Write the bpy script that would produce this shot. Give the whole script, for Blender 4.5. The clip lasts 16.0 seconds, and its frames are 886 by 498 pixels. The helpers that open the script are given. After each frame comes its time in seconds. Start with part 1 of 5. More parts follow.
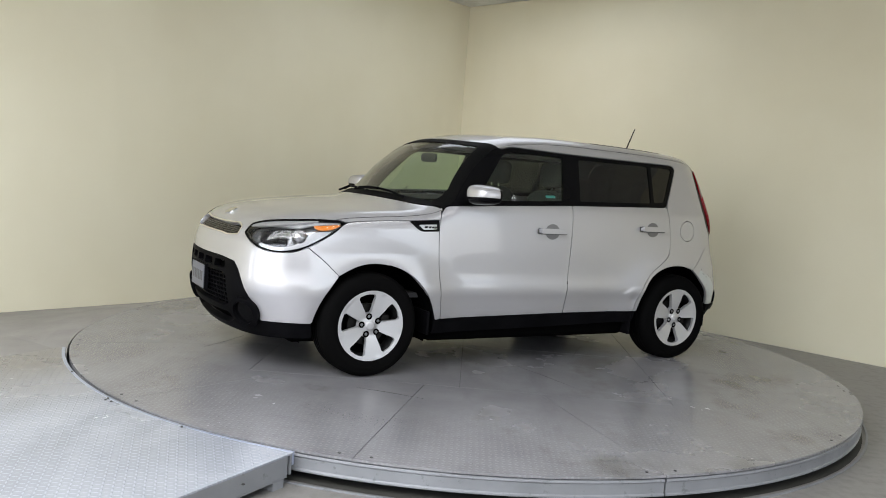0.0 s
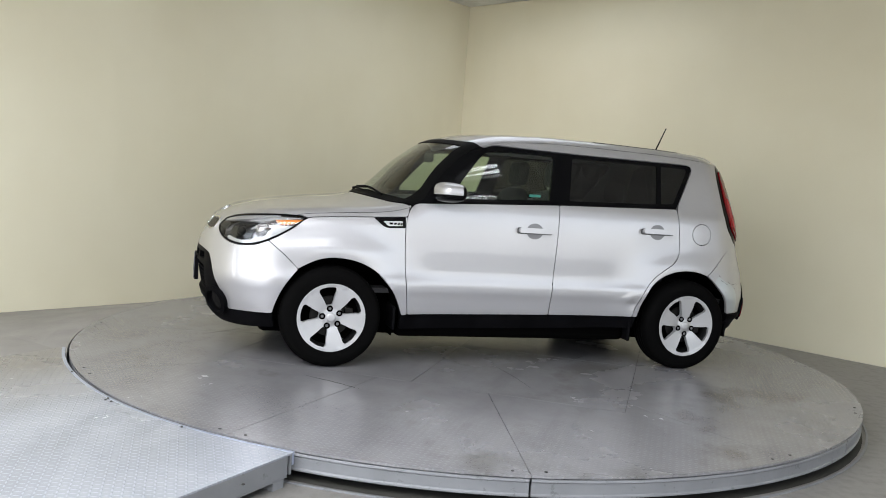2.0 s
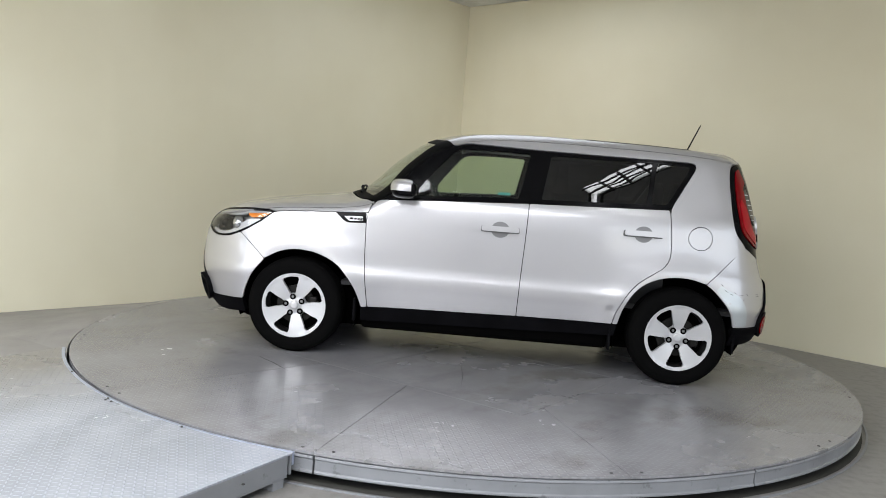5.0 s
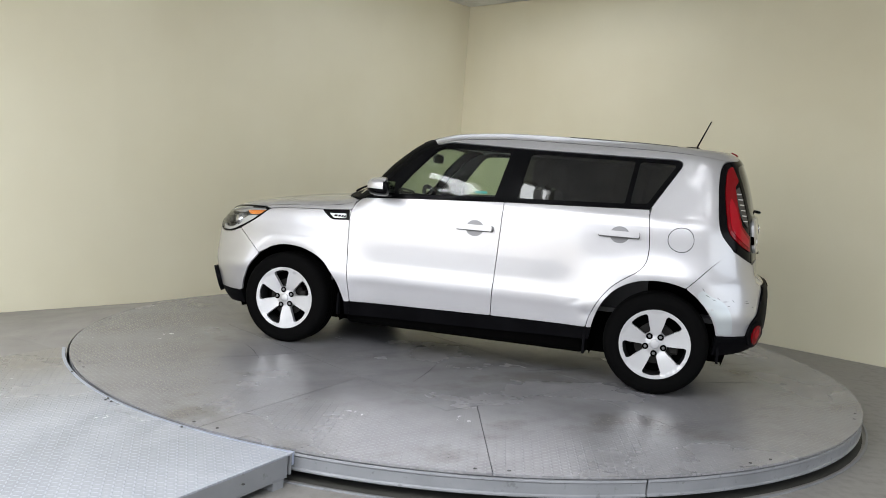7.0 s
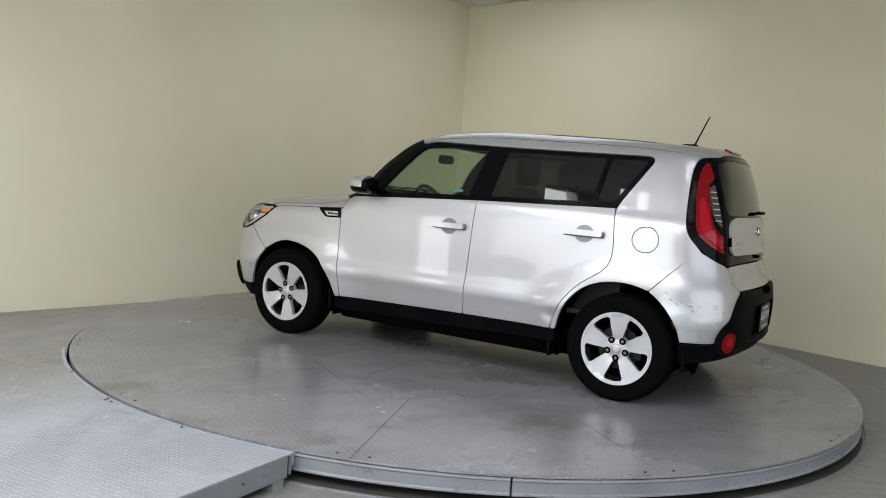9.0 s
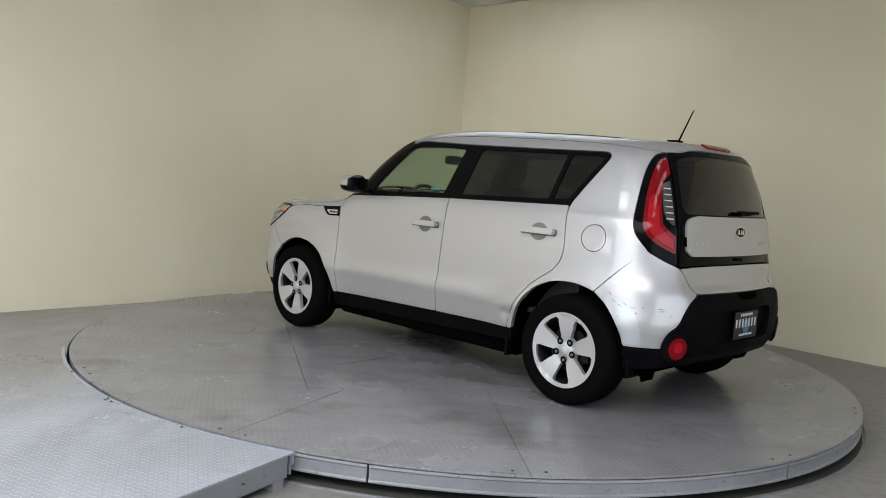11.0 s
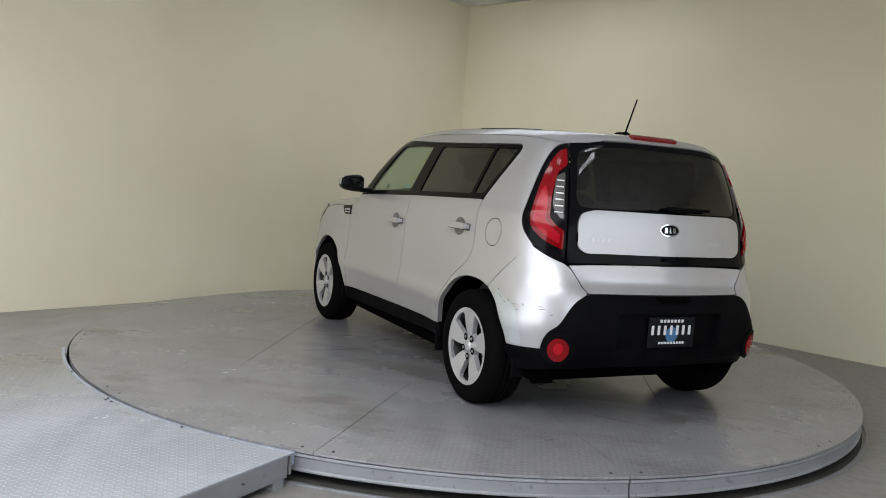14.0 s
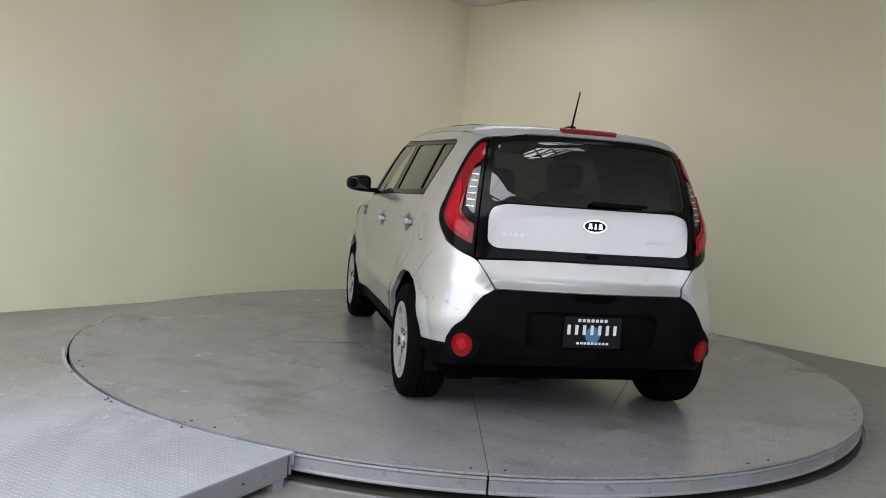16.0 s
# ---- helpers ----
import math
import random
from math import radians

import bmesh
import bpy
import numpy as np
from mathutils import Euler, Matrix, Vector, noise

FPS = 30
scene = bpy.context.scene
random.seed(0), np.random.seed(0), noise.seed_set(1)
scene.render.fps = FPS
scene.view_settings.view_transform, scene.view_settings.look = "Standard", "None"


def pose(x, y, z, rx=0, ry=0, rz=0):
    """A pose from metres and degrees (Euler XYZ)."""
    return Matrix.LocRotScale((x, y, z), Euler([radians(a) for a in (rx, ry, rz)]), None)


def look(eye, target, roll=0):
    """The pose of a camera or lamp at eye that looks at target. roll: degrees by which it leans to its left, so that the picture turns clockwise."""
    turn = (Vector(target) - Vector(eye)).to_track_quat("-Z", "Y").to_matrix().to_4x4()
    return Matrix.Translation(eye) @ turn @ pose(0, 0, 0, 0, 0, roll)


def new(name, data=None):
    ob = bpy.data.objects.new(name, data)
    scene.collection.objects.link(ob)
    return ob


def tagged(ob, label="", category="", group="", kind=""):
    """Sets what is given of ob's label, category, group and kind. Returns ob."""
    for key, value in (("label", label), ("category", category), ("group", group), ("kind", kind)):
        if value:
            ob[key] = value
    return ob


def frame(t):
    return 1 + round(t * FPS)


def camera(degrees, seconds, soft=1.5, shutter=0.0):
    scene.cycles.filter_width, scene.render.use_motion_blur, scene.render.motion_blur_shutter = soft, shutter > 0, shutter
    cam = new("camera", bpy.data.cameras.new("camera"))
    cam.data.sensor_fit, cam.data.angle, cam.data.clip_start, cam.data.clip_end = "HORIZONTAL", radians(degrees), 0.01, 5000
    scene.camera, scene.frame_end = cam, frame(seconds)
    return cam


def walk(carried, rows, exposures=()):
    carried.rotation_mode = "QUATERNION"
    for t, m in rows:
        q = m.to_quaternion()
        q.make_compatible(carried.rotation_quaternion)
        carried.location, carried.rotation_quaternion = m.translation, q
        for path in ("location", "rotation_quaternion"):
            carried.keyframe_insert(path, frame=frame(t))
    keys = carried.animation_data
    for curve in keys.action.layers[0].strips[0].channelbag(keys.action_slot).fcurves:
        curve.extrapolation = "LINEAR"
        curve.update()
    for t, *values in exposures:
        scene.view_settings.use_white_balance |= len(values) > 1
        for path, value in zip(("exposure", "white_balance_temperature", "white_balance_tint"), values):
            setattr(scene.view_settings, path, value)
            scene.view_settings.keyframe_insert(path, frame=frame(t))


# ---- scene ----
# ---------------------------------------------------------------- camera
EYE = (0.0, -6.2614, 1.266)
cam = camera(55.99, 16.0, soft=0.95)
CAM_POSE = look(EYE, (EYE[0] - 0.03277, EYE[1] + 0.99566, EYE[2] - 0.08689), 4.314)
walk(cam, [(0.0, CAM_POSE), (16.0, CAM_POSE)],
     exposures=[(0.0, 0.18), (4.2, 0.19), (7.4, 0.15), (8.1, -0.02), (9.2, -0.13), (11.3, -0.14), (16.0, -0.17)])

# ---------------------------------------------------------------- light
world = bpy.data.worlds.new("world")
scene.world = world
world.use_nodes = True
sky = world.node_tree.nodes.new("ShaderNodeTexSky")
sky.sky_type, sky.sun_disc = 'NISHITA', False
sky.sun_elevation, sky.sun_rotation = radians(40), radians(200)
bg = world.node_tree.nodes["Background"]
bg.inputs["Strength"].default_value = 0.12
world.node_tree.links.new(sky.outputs[0], bg.inputs[0])

# plan of the room: corner, and the run of its two visible walls
CORNER = Vector((-0.249, 4.94, 0))
E1 = Vector((-0.629, -0.777, 0)).normalized()
E2 = Vector((0.740, -0.673, 0)).normalized()
FLOOR_Z, CEIL_Z = -0.145, 3.50
LONG1, LONG2 = 13.0, 12.5
SOUTH_BAND, NORTH_BAND, SOUTH_DOOR = (1.5, 7.6), (1.0, 10.5), (0.15, 0.75)
ROOF_WATTS, SOUTH_WATTS, NORTH_WATTS, DOOR_WATTS = 520.0, 150.0, 150.0, 26.0


def plan(a, b, z):
    return CORNER + E1 * a + E2 * b + Vector((0, 0, z))


def area_lamp(name, at, target, w, h, watts, colour):
    data = bpy.data.lights.new(name, 'AREA')
    data.shape, data.size, data.size_y, data.energy, data.color = 'RECTANGLE', w, h, watts, colour
    ob = new(name, data)
    ob.matrix_world = look(at, target)
    return ob


# ---------------------------------------------------------------- materials
def material(name, colour, rough=0.5, metal=0.0, coat=0.0, spec=0.5):
    m = bpy.data.materials.new(name)
    m.use_nodes = True
    b = m.node_tree.nodes["Principled BSDF"]
    b.inputs["Base Color"].default_value = (*colour, 1)
    b.inputs["Roughness"].default_value = rough
    b.inputs["Metallic"].default_value = metal
    b.inputs["Coat Weight"].default_value = coat
    b.inputs["Coat Roughness"].default_value = 0.04
    b.inputs["Specular IOR Level"].default_value = spec
    return m


class Nodes:
    """Short hand for node trees."""

    def __init__(self, m):
        self.t = m.node_tree
        self.b = self.t.nodes["Principled BSDF"]

    def put(self, kind, **sets):
        n = self.t.nodes.new(kind)
        for k, v in sets.items():
            setattr(n, k, v)
        return n

    def link(self, a, b):
        self.t.links.new(a, b)

    def math(self, op, a, b=None, c=None):
        n = self.put("ShaderNodeMath", operation=op)
        for i, v in enumerate((a, b, c)):
            if v is None:
                continue
            if isinstance(v, (int, float)):
                n.inputs[i].default_value = v
            else:
                self.link(v, n.inputs[i])
        return n.outputs[0]

    def coords(self):
        return self.put("ShaderNodeTexCoord").outputs["Object"]

    def noise(self, scale, detail=4, rough=0.55, vec=None, stretch=None):
        n = self.put("ShaderNodeTexNoise")
        n.inputs["Scale"].default_value = scale
        n.inputs["Detail"].default_value = detail
        n.inputs["Roughness"].default_value = rough
        v = vec or self.coords()
        if stretch:
            mp = self.put("ShaderNodeMapping")
            mp.inputs["Scale"].default_value = stretch
            self.link(v, mp.inputs["Vector"])
            v = mp.outputs[0]
        self.link(v, n.inputs["Vector"])
        return n.outputs["Fac"]

    def ramp(self, fac, stops):
        n = self.put("ShaderNodeValToRGB")
        r = n.color_ramp
        while len(r.elements) < len(stops):
            r.elements.new(0.5)
        for e, (p, c) in zip(r.elements, stops):
            e.position = p
            e.color = (*c, 1) if isinstance(c, tuple) else (c, c, c, 1)
        self.link(fac, n.inputs[0])
        return n.outputs[0]

    def mix(self, fac, a, b, blend='MIX'):
        n = self.put("ShaderNodeMix", data_type='RGBA', blend_type=blend)
        if isinstance(fac, (int, float)):
            n.inputs[0].default_value = fac
        else:
            self.link(fac, n.inputs[0])
        for i, v in ((6, a), (7, b)):
            if isinstance(v, tuple):
                n.inputs[i].default_value = (*v, 1)
            else:
                self.link(v, n.inputs[i])
        return n.outputs[2]

    def bump(self, height, dist, strength=1.0, normal=None):
        n = self.put("ShaderNodeBump")
        n.inputs["Distance"].default_value = dist
        n.inputs["Strength"].default_value = strength
        self.link(height, n.inputs["Height"])
        if normal:
            self.link(normal, n.inputs["Normal"])
        return n.outputs[0]

    def set(self, name, v):
        self.link(v, self.b.inputs[name])


def wall_paint():
    m = material("cream_wall_paint", (0.66, 0.60, 0.42), 0.55, spec=0.3)
    n = Nodes(m)
    big = n.noise(0.7, 3)
    streak = n.noise(1.3, 3, stretch=(1, 1, 0.12))
    c = n.mix(n.ramp(big, [(0.35, 0.0), (0.7, 1.0)]), (0.72, 0.675, 0.505), (0.77, 0.729, 0.562))
    c = n.mix(n.ramp(streak, [(0.55, 0.0), (0.8, 0.35)]), c, (0.685, 0.638, 0.470))
    n.set("Base Color", c)
    h = n.noise(2.2, 2, stretch=(1, 1, 0.25))
    fine = n.noise(90, 3)
    n.set("Normal", n.bump(fine, 0.002, 0.25, n.bump(h, 0.03, 0.5)))
    return m


def concrete():
    m = material("concrete_floor", (0.26, 0.25, 0.23), 0.55)
    n = Nodes(m)
    a, b = n.noise(0.9, 6), n.noise(14, 5)
    c = n.mix(n.ramp(a, [(0.3, 0.0), (0.7, 1.0)]), (0.20, 0.192, 0.18), (0.265, 0.256, 0.243))
    c = n.mix(n.ramp(b, [(0.45, 0.0), (0.75, 0.5)]), c, (0.11, 0.105, 0.095))
    n.set("Base Color", c)
    n.set("Roughness", n.ramp(a, [(0.3, 0.42), (0.7, 0.62)]))
    n.set("Normal", n.bump(b, 0.004, 0.3))
    return m


def tread_plate(name, tone, worn=True, size=0.030, turn=0.0, falloff=None, relief=1.0):
    """Grey painted floor plate with raised lozenges, worn smooth where it is driven on."""
    m = material(name, tone, 0.45, 0.0)
    n = Nodes(m)
    co = n.coords()
    mp = n.put("ShaderNodeMapping")
    mp.inputs["Scale"].default_value = (1 / size, 1 / size, 0)
    mp.inputs["Rotation"].default_value = (0, 0, turn)
    n.link(co, mp.inputs["Vector"])
    sep = n.put("ShaderNodeSeparateXYZ")
    n.link(mp.outputs[0], sep.inputs[0])
    u, v = sep.outputs[0], sep.outputs[1]
    fu, fv = n.math('FLOOR', u), n.math('FLOOR', v)
    parity = n.math('FLOORED_MODULO', n.math('ADD', fu, fv), 2.0)
    px = n.math('SUBTRACT', n.math('SUBTRACT', u, fu), 0.5)
    py = n.math('SUBTRACT', n.math('SUBTRACT', v, fv), 0.5)
    sign = n.math('MULTIPLY_ADD', parity, 2.0, -1.0)
    py = n.math('MULTIPLY', py, sign)
    a = n.math('ADD', px, py)
    b = n.math('MULTIPLY', n.math('SUBTRACT', px, py), 3.0)
    d = n.math('SQRT', n.math('ADD', n.math('MULTIPLY', a, a), n.math('MULTIPLY', b, b)))
    loz = n.ramp(d, [(0.45, 1.0), (0.75, 0.0)])
    stain, fine, scuff = n.noise(1.1, 6), n.noise(22, 5), n.noise(5, 6, 0.65)
    strength = loz
    if worn:
        oil = n.noise(1.5, 7, 0.62, stretch=(1.0, 0.7, 1.0))
        grime = n.ramp(oil, [(0.56, 0.0), (0.66, 0.55)])
        s2 = n.put("ShaderNodeSeparateXYZ")
        n.link(co, s2.inputs[0])
        r = n.math('SQRT', n.math('ADD', n.math('MULTIPLY', s2.outputs[0], s2.outputs[0]),
                                  n.math('MULTIPLY', s2.outputs[1], s2.outputs[1])))
        keep = n.ramp(n.math('DIVIDE', n.math('MULTIPLY_ADD', stain, 0.8, r), 4.0), [(0.54, 0.03), (0.70, 0.9)])
        strength = n.math('MULTIPLY', loz, keep)
    t = Vector(tone)
    c = n.mix(n.ramp(stain, [(0.3, 0.0), (0.72, 1.0)]), tuple(t * 0.80), tuple(t * 1.13))
    c = n.mix(n.ramp(scuff, [(0.48, 0.0), (0.78, 0.5)]), c, tuple(t * 0.66))
    streak = n.noise(2.6, 6, 0.6, stretch=(1.0, 0.25, 1.0))
    c = n.mix(n.ramp(streak, [(0.53, 0.0), (0.72, 0.62)]), c, tuple(t * 0.60))
    c = n.mix(n.ramp(fine, [(0.5, 0.0), (0.8, 0.3)]), c, tuple(t * 0.75))
    c = n.mix(n.math('MULTIPLY', strength, 0.34), c, tuple(t * 1.40))
    if worn:
        # oily dirt tracked over the middle
        c = n.mix(grime, c, (0.135, 0.130, 0.112))
    if falloff:
        # duller brown painted in towards one edge, where the daylight falls off
        s3 = n.put("ShaderNodeSeparateXYZ")
        n.link(co, s3.inputs[0])
        way = n.math('ADD', n.math('MULTIPLY', s3.outputs[0], falloff[0]), n.math('MULTIPLY', s3.outputs[1], falloff[1]))
        spread = n.math('DIVIDE', n.math('MULTIPLY_ADD', stain, 0.9, way), 4.0)
        c = n.mix(n.ramp(spread, [(0.40, 0.0), (0.66, 0.95)]), c, (0.262, 0.250, 0.238))
    n.set("Base Color", c)
    rough = n.mix(n.ramp(stain, [(0.3, 0.0), (0.7, 1.0)]), (0.21,) * 3, (0.30,) * 3)
    n.set("Roughness", rough)
    n.b.inputs["Metallic"].default_value = 0.25
    n.set("Normal", n.bump(strength, 0.003, relief, n.bump(fine, 0.0006, 0.25)))
    return m


def painted_steel(name, tone, rough=0.45):
    m = material(name, tone, rough, 0.0)
    n = Nodes(m)
    a, b = n.noise(3, 5), n.noise(28, 4)
    t = Vector(tone)
    c = n.mix(n.ramp(a, [(0.35, 0.0), (0.7, 1.0)]), tuple(t * 0.85), tuple(t * 1.12))
    c = n.mix(n.ramp(b, [(0.62, 0.0), (0.72, 0.6)]), c, tuple(t * 0.45))
    n.set("Base Color", c)
    n.set("Normal", n.bump(b, 0.001, 0.4))
    return m


WALL = wall_paint()
CONCRETE = concrete()
DECK = tread_plate("deck_tread_plate", (0.300, 0.298, 0.312), relief=0.45)
RAMP = tread_plate("ramp_tread_plate", (0.43, 0.455, 0.51), worn=False, size=0.027, turn=0.45, relief=0.45, falloff=(-0.890, 0.456))
STEEL = painted_steel("grey_painted_steel", (0.225, 0.232, 0.245))
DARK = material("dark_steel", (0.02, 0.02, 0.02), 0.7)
BRIGHT = material("worn_bright_steel", (0.50, 0.55, 0.68), 0.32, 0.6)
APRON = painted_steel("grey_painted_screed", (0.285, 0.274, 0.262), 0.55)
GREYWALL = painted_steel("grey_wall_paint", (0.30, 0.30, 0.30), 0.7)
WHITE = painted_steel("white_ceiling_paint", (0.78, 0.78, 0.76), 0.6)


def glow(name, colour, strength):
    m = bpy.data.materials.new(name)
    m.use_nodes = True
    t = m.node_tree
    t.nodes.remove(t.nodes["Principled BSDF"])
    e = t.nodes.new("ShaderNodeEmission")
    e.inputs[0].default_value, e.inputs[1].default_value = (*colour, 1), strength
    t.links.new(e.outputs[0], t.nodes["Material Output"].inputs[0])
    return m


TUBE = glow("strip_light_tube", (0.95, 0.98, 1.0), 10.0)


# ---------------------------------------------------------------- mesh helpers
def link_mesh(name, me, mats, parent=None, label=""):
    ob = new(name, me)
    for m in (mats if isinstance(mats, (list, tuple)) else [mats]):
        me.materials.append(m)
    if parent:
        ob.parent = parent
    return tagged(ob, label)


def part(name, bm, mats, parent=None, label="", smooth=False):
    me = bpy.data.meshes.new(name)
    bmesh.ops.recalc_face_normals(bm, faces=bm.faces)
    bm.to_mesh(me)
    bm.free()
    if smooth:
        for p in me.polygons:
            p.use_smooth = True
    return link_mesh(name, me, mats, parent, label)


def box_bm(lo, hi, bevel=0.0, bm=None, m=None):
    bm = bm or bmesh.new()
    sx, sy, sz = (hi[i] - lo[i] for i in range(3))
    mid = Vector([(hi[i] + lo[i]) / 2 for i in range(3)])
    mat = Matrix.Translation(mid) @ Matrix.Diagonal((sx, sy, sz, 1))
    if m:
        mat = m @ mat
    r = bmesh.ops.create_cube(bm, size=1, matrix=mat)
    if bevel:
        es = list({e for v in r["verts"] for e in v.link_edges})
        bmesh.ops.bevel(bm, geom=es, offset=bevel, segments=2, affect='EDGES', profile=0.5)
    return bm


def prism_bm(pts, z0, z1, bm=None):
    """An upright prism over a plan polygon."""
    bm = bm or bmesh.new()
    lo = [bm.verts.new((p[0], p[1], z0)) for p in pts]
    hi = [bm.verts.new((p[0], p[1], z1)) for p in pts]
    bm.faces.new(lo[::-1])
    bm.faces.new(hi)
    k = len(pts)
    for i in range(k):
        bm.faces.new((lo[i], lo[(i + 1) % k], hi[(i + 1) % k], hi[i]))
    return bm


# ---------------------------------------------------------------- room
def slab(a0, a1, b0, b1, z0, z1, bm=None):
    return prism_bm([plan(a0, b0, 0), plan(a1, b0, 0), plan(a1, b1, 0), plan(a0, b1, 0)], z0, z1, bm)


# second and third are unseen, added to light the room and corner walls
ROOF_LIGHTS = [(3.85, 5.05, 5.98, 6.28, 11.5), (7.4, 11.4, 2.5, 9.0, ROOF_WATTS), (0.7, 3.0, 0.9, 3.4, ROOF_WATTS * 0.055), (4.60, 5.80, 6.70, 7.05, 13.5)]
SILL, HEAD, DOOR_HEAD = 0.35, 3.30, 2.10
STRIPS = [(6.22, 4.36, 4.50, 0.06), (6.22, 4.58, 4.72, 0.06), (6.57, 3.40, 4.12, 0.05)]


def room():
    tagged(part("floor", slab(-1, LONG1 + 1, -1, LONG2 + 1, FLOOR_Z - 0.2, FLOOR_Z), CONCRETE), "stained grey concrete floor around the turntable",
           "floor", kind="structure")
    T = 0.2
    tagged(part("wall_west", slab(-T, LONG1 + T, -T, 0, FLOOR_Z, CEIL_Z), WALL),
           "plain cream painted wall with faint streaks", "wall", kind="structure")
    tagged(part("wall_east", slab(-T, 0, 0, LONG2 + T, FLOOR_Z, CEIL_Z), WALL),
           "plain cream painted wall with faint streaks", "wall", kind="structure")
    bm = slab(LONG1, LONG1 + T, 0, SOUTH_DOOR[0], FLOOR_Z, CEIL_Z)
    slab(LONG1, LONG1 + T, SOUTH_DOOR[0], SOUTH_DOOR[1], DOOR_HEAD, CEIL_Z, bm)
    slab(LONG1, LONG1 + T, SOUTH_DOOR[1], SOUTH_BAND[0], FLOOR_Z, CEIL_Z, bm)
    slab(LONG1, LONG1 + T, SOUTH_BAND[1], LONG2, FLOOR_Z, CEIL_Z, bm)
    slab(LONG1, LONG1 + T, SOUTH_BAND[0], SOUTH_BAND[1], HEAD, CEIL_Z, bm)
    slab(LONG1, LONG1 + T, SOUTH_BAND[0], SOUTH_BAND[1], FLOOR_Z, SILL, bm)
    tagged(part("wall_south", bm, GREYWALL), "grey painted wall with an open door and a band of daylight windows", "wall", kind="structure")
    # unseen wall; its opening is added to let the fill light in
    bm = slab(0, NORTH_BAND[0], LONG2, LONG2 + T, FLOOR_Z, CEIL_Z)
    slab(NORTH_BAND[1], LONG1, LONG2, LONG2 + T, FLOOR_Z, CEIL_Z, bm)
    slab(NORTH_BAND[0], NORTH_BAND[1], LONG2, LONG2 + T, HEAD, CEIL_Z, bm)
    slab(NORTH_BAND[0], NORTH_BAND[1], LONG2, LONG2 + T, FLOOR_Z, SILL, bm)
    tagged(part("wall_north", bm, GREYWALL), "grey painted unseen wall, opened for an added fill light", "wall", kind="structure")
    # ceiling round the roof lights
    cuts_a = sorted({-T, LONG1 + T, *(v for r in ROOF_LIGHTS for v in r[:2])})
    cuts_b = sorted({-T, LONG2 + T, *(v for r in ROOF_LIGHTS for v in r[2:4])})
    bm = bmesh.new()
    for a0, a1 in zip(cuts_a, cuts_a[1:]):
        for b0, b1 in zip(cuts_b, cuts_b[1:]):
            am, bb = (a0 + a1) / 2, (b0 + b1) / 2
            if any(r[0] < am < r[1] and r[2] < bb < r[3] for r in ROOF_LIGHTS):
                continue
            slab(a0, a1, b0, b1, CEIL_Z + 0.004, CEIL_Z + 0.2, bm)
    tagged(part("ceiling", bm, WHITE), "white painted ceiling with roof lights", "ceiling", kind="structure")
    slant = math.atan2(E2.y, E2.x)
    for k, (a0, a1, b0, b1, watts) in enumerate(ROOF_LIGHTS):
        mid = plan((a0 + a1) / 2, (b0 + b1) / 2, CEIL_Z + 0.05)
        lamp = area_lamp("roof_daylight_and_fill", mid, mid - Vector((0, 0.001, 1)), (b1 - b0), (a1 - a0), watts, (0.955, 0.97, 1.0))
        lamp.matrix_world = Matrix.Translation(mid) @ pose(0, 0, 0, 0, 0, math.degrees(slant))
        frame_ob = tagged(new("roof_light_and_fill_%d" % (k + 1)), "roof light, two of them added as fill, crossed by thin steel bars", "roof light", kind="structure")
        for i in range(1, 4):
            a = a0 + (a1 - a0) * i / 4
            part("glazing_bar", slab(a - 0.01, a + 0.01, b0, b1, CEIL_Z - 0.03, CEIL_Z + 0.02), DARK, frame_ob)
        n = 5
        for i in range(n):
            ba, bb2 = b0 + (b1 - b0) * i / n, b0 + (b1 - b0) * (i + 1) / n
            q0, q1 = (plan(a0, ba, 0), plan(a1, bb2, 0)) if i % 2 else (plan(a1, ba, 0), plan(a0, bb2, 0))
            sd = (q1 - q0).normalized().cross(Vector((0, 0, 1))) * 0.008
            part("truss_web", prism_bm([q0 - sd, q1 - sd, q1 + sd, q0 + sd], CEIL_Z - 0.05, CEIL_Z - 0.031), DARK, frame_ob)
    for a, b0, b1, wide in STRIPS:
        st = tagged(new("strip_light"), "white fluorescent strip light on the ceiling", "ceiling light", group="strip lights")
        st.matrix_world = Matrix.Translation(plan(a, b0, CEIL_Z))
        bm = slab(a - wide - 0.03, a + wide + 0.03, b0, b1, CEIL_Z - 0.05, CEIL_Z + 0.003)
        bm.transform(st.matrix_world.inverted())
        part("tray", bm, WHITE, st)
        bm = slab(a - wide, a + wide, b0 + 0.01, b1 - 0.01, CEIL_Z - 0.085, CEIL_Z - 0.052)
        bm.transform(st.matrix_world.inverted())
        part("tube", bm, TUBE, st, "glowing white tube")
    mid = plan(LONG1 + 0.1, sum(SOUTH_BAND) / 2, (SILL + HEAD) / 2)
    area_lamp("south_window_daylight", mid, mid - E1, SOUTH_BAND[1] - SOUTH_BAND[0], HEAD - SILL, SOUTH_WATTS, (0.91, 0.94, 1.0))
    mid = plan(LONG1 + 0.1, sum(SOUTH_DOOR) / 2, (FLOOR_Z + DOOR_HEAD) / 2)
    area_lamp("south_door_daylight", mid, mid - E1, SOUTH_DOOR[1] - SOUTH_DOOR[0], DOOR_HEAD - FLOOR_Z, DOOR_WATTS, (0.91, 0.94, 1.0))
    # fill light added to brighten the car's side, no window known here
    mid = plan(sum(NORTH_BAND) / 2, LONG2 + 0.1, (SILL + HEAD) / 2)
    area_lamp("north_fill_light", mid, mid - E2, NORTH_BAND[1] - NORTH_BAND[0], HEAD - SILL, NORTH_WATTS, (0.93, 0.95, 1.0))


room()

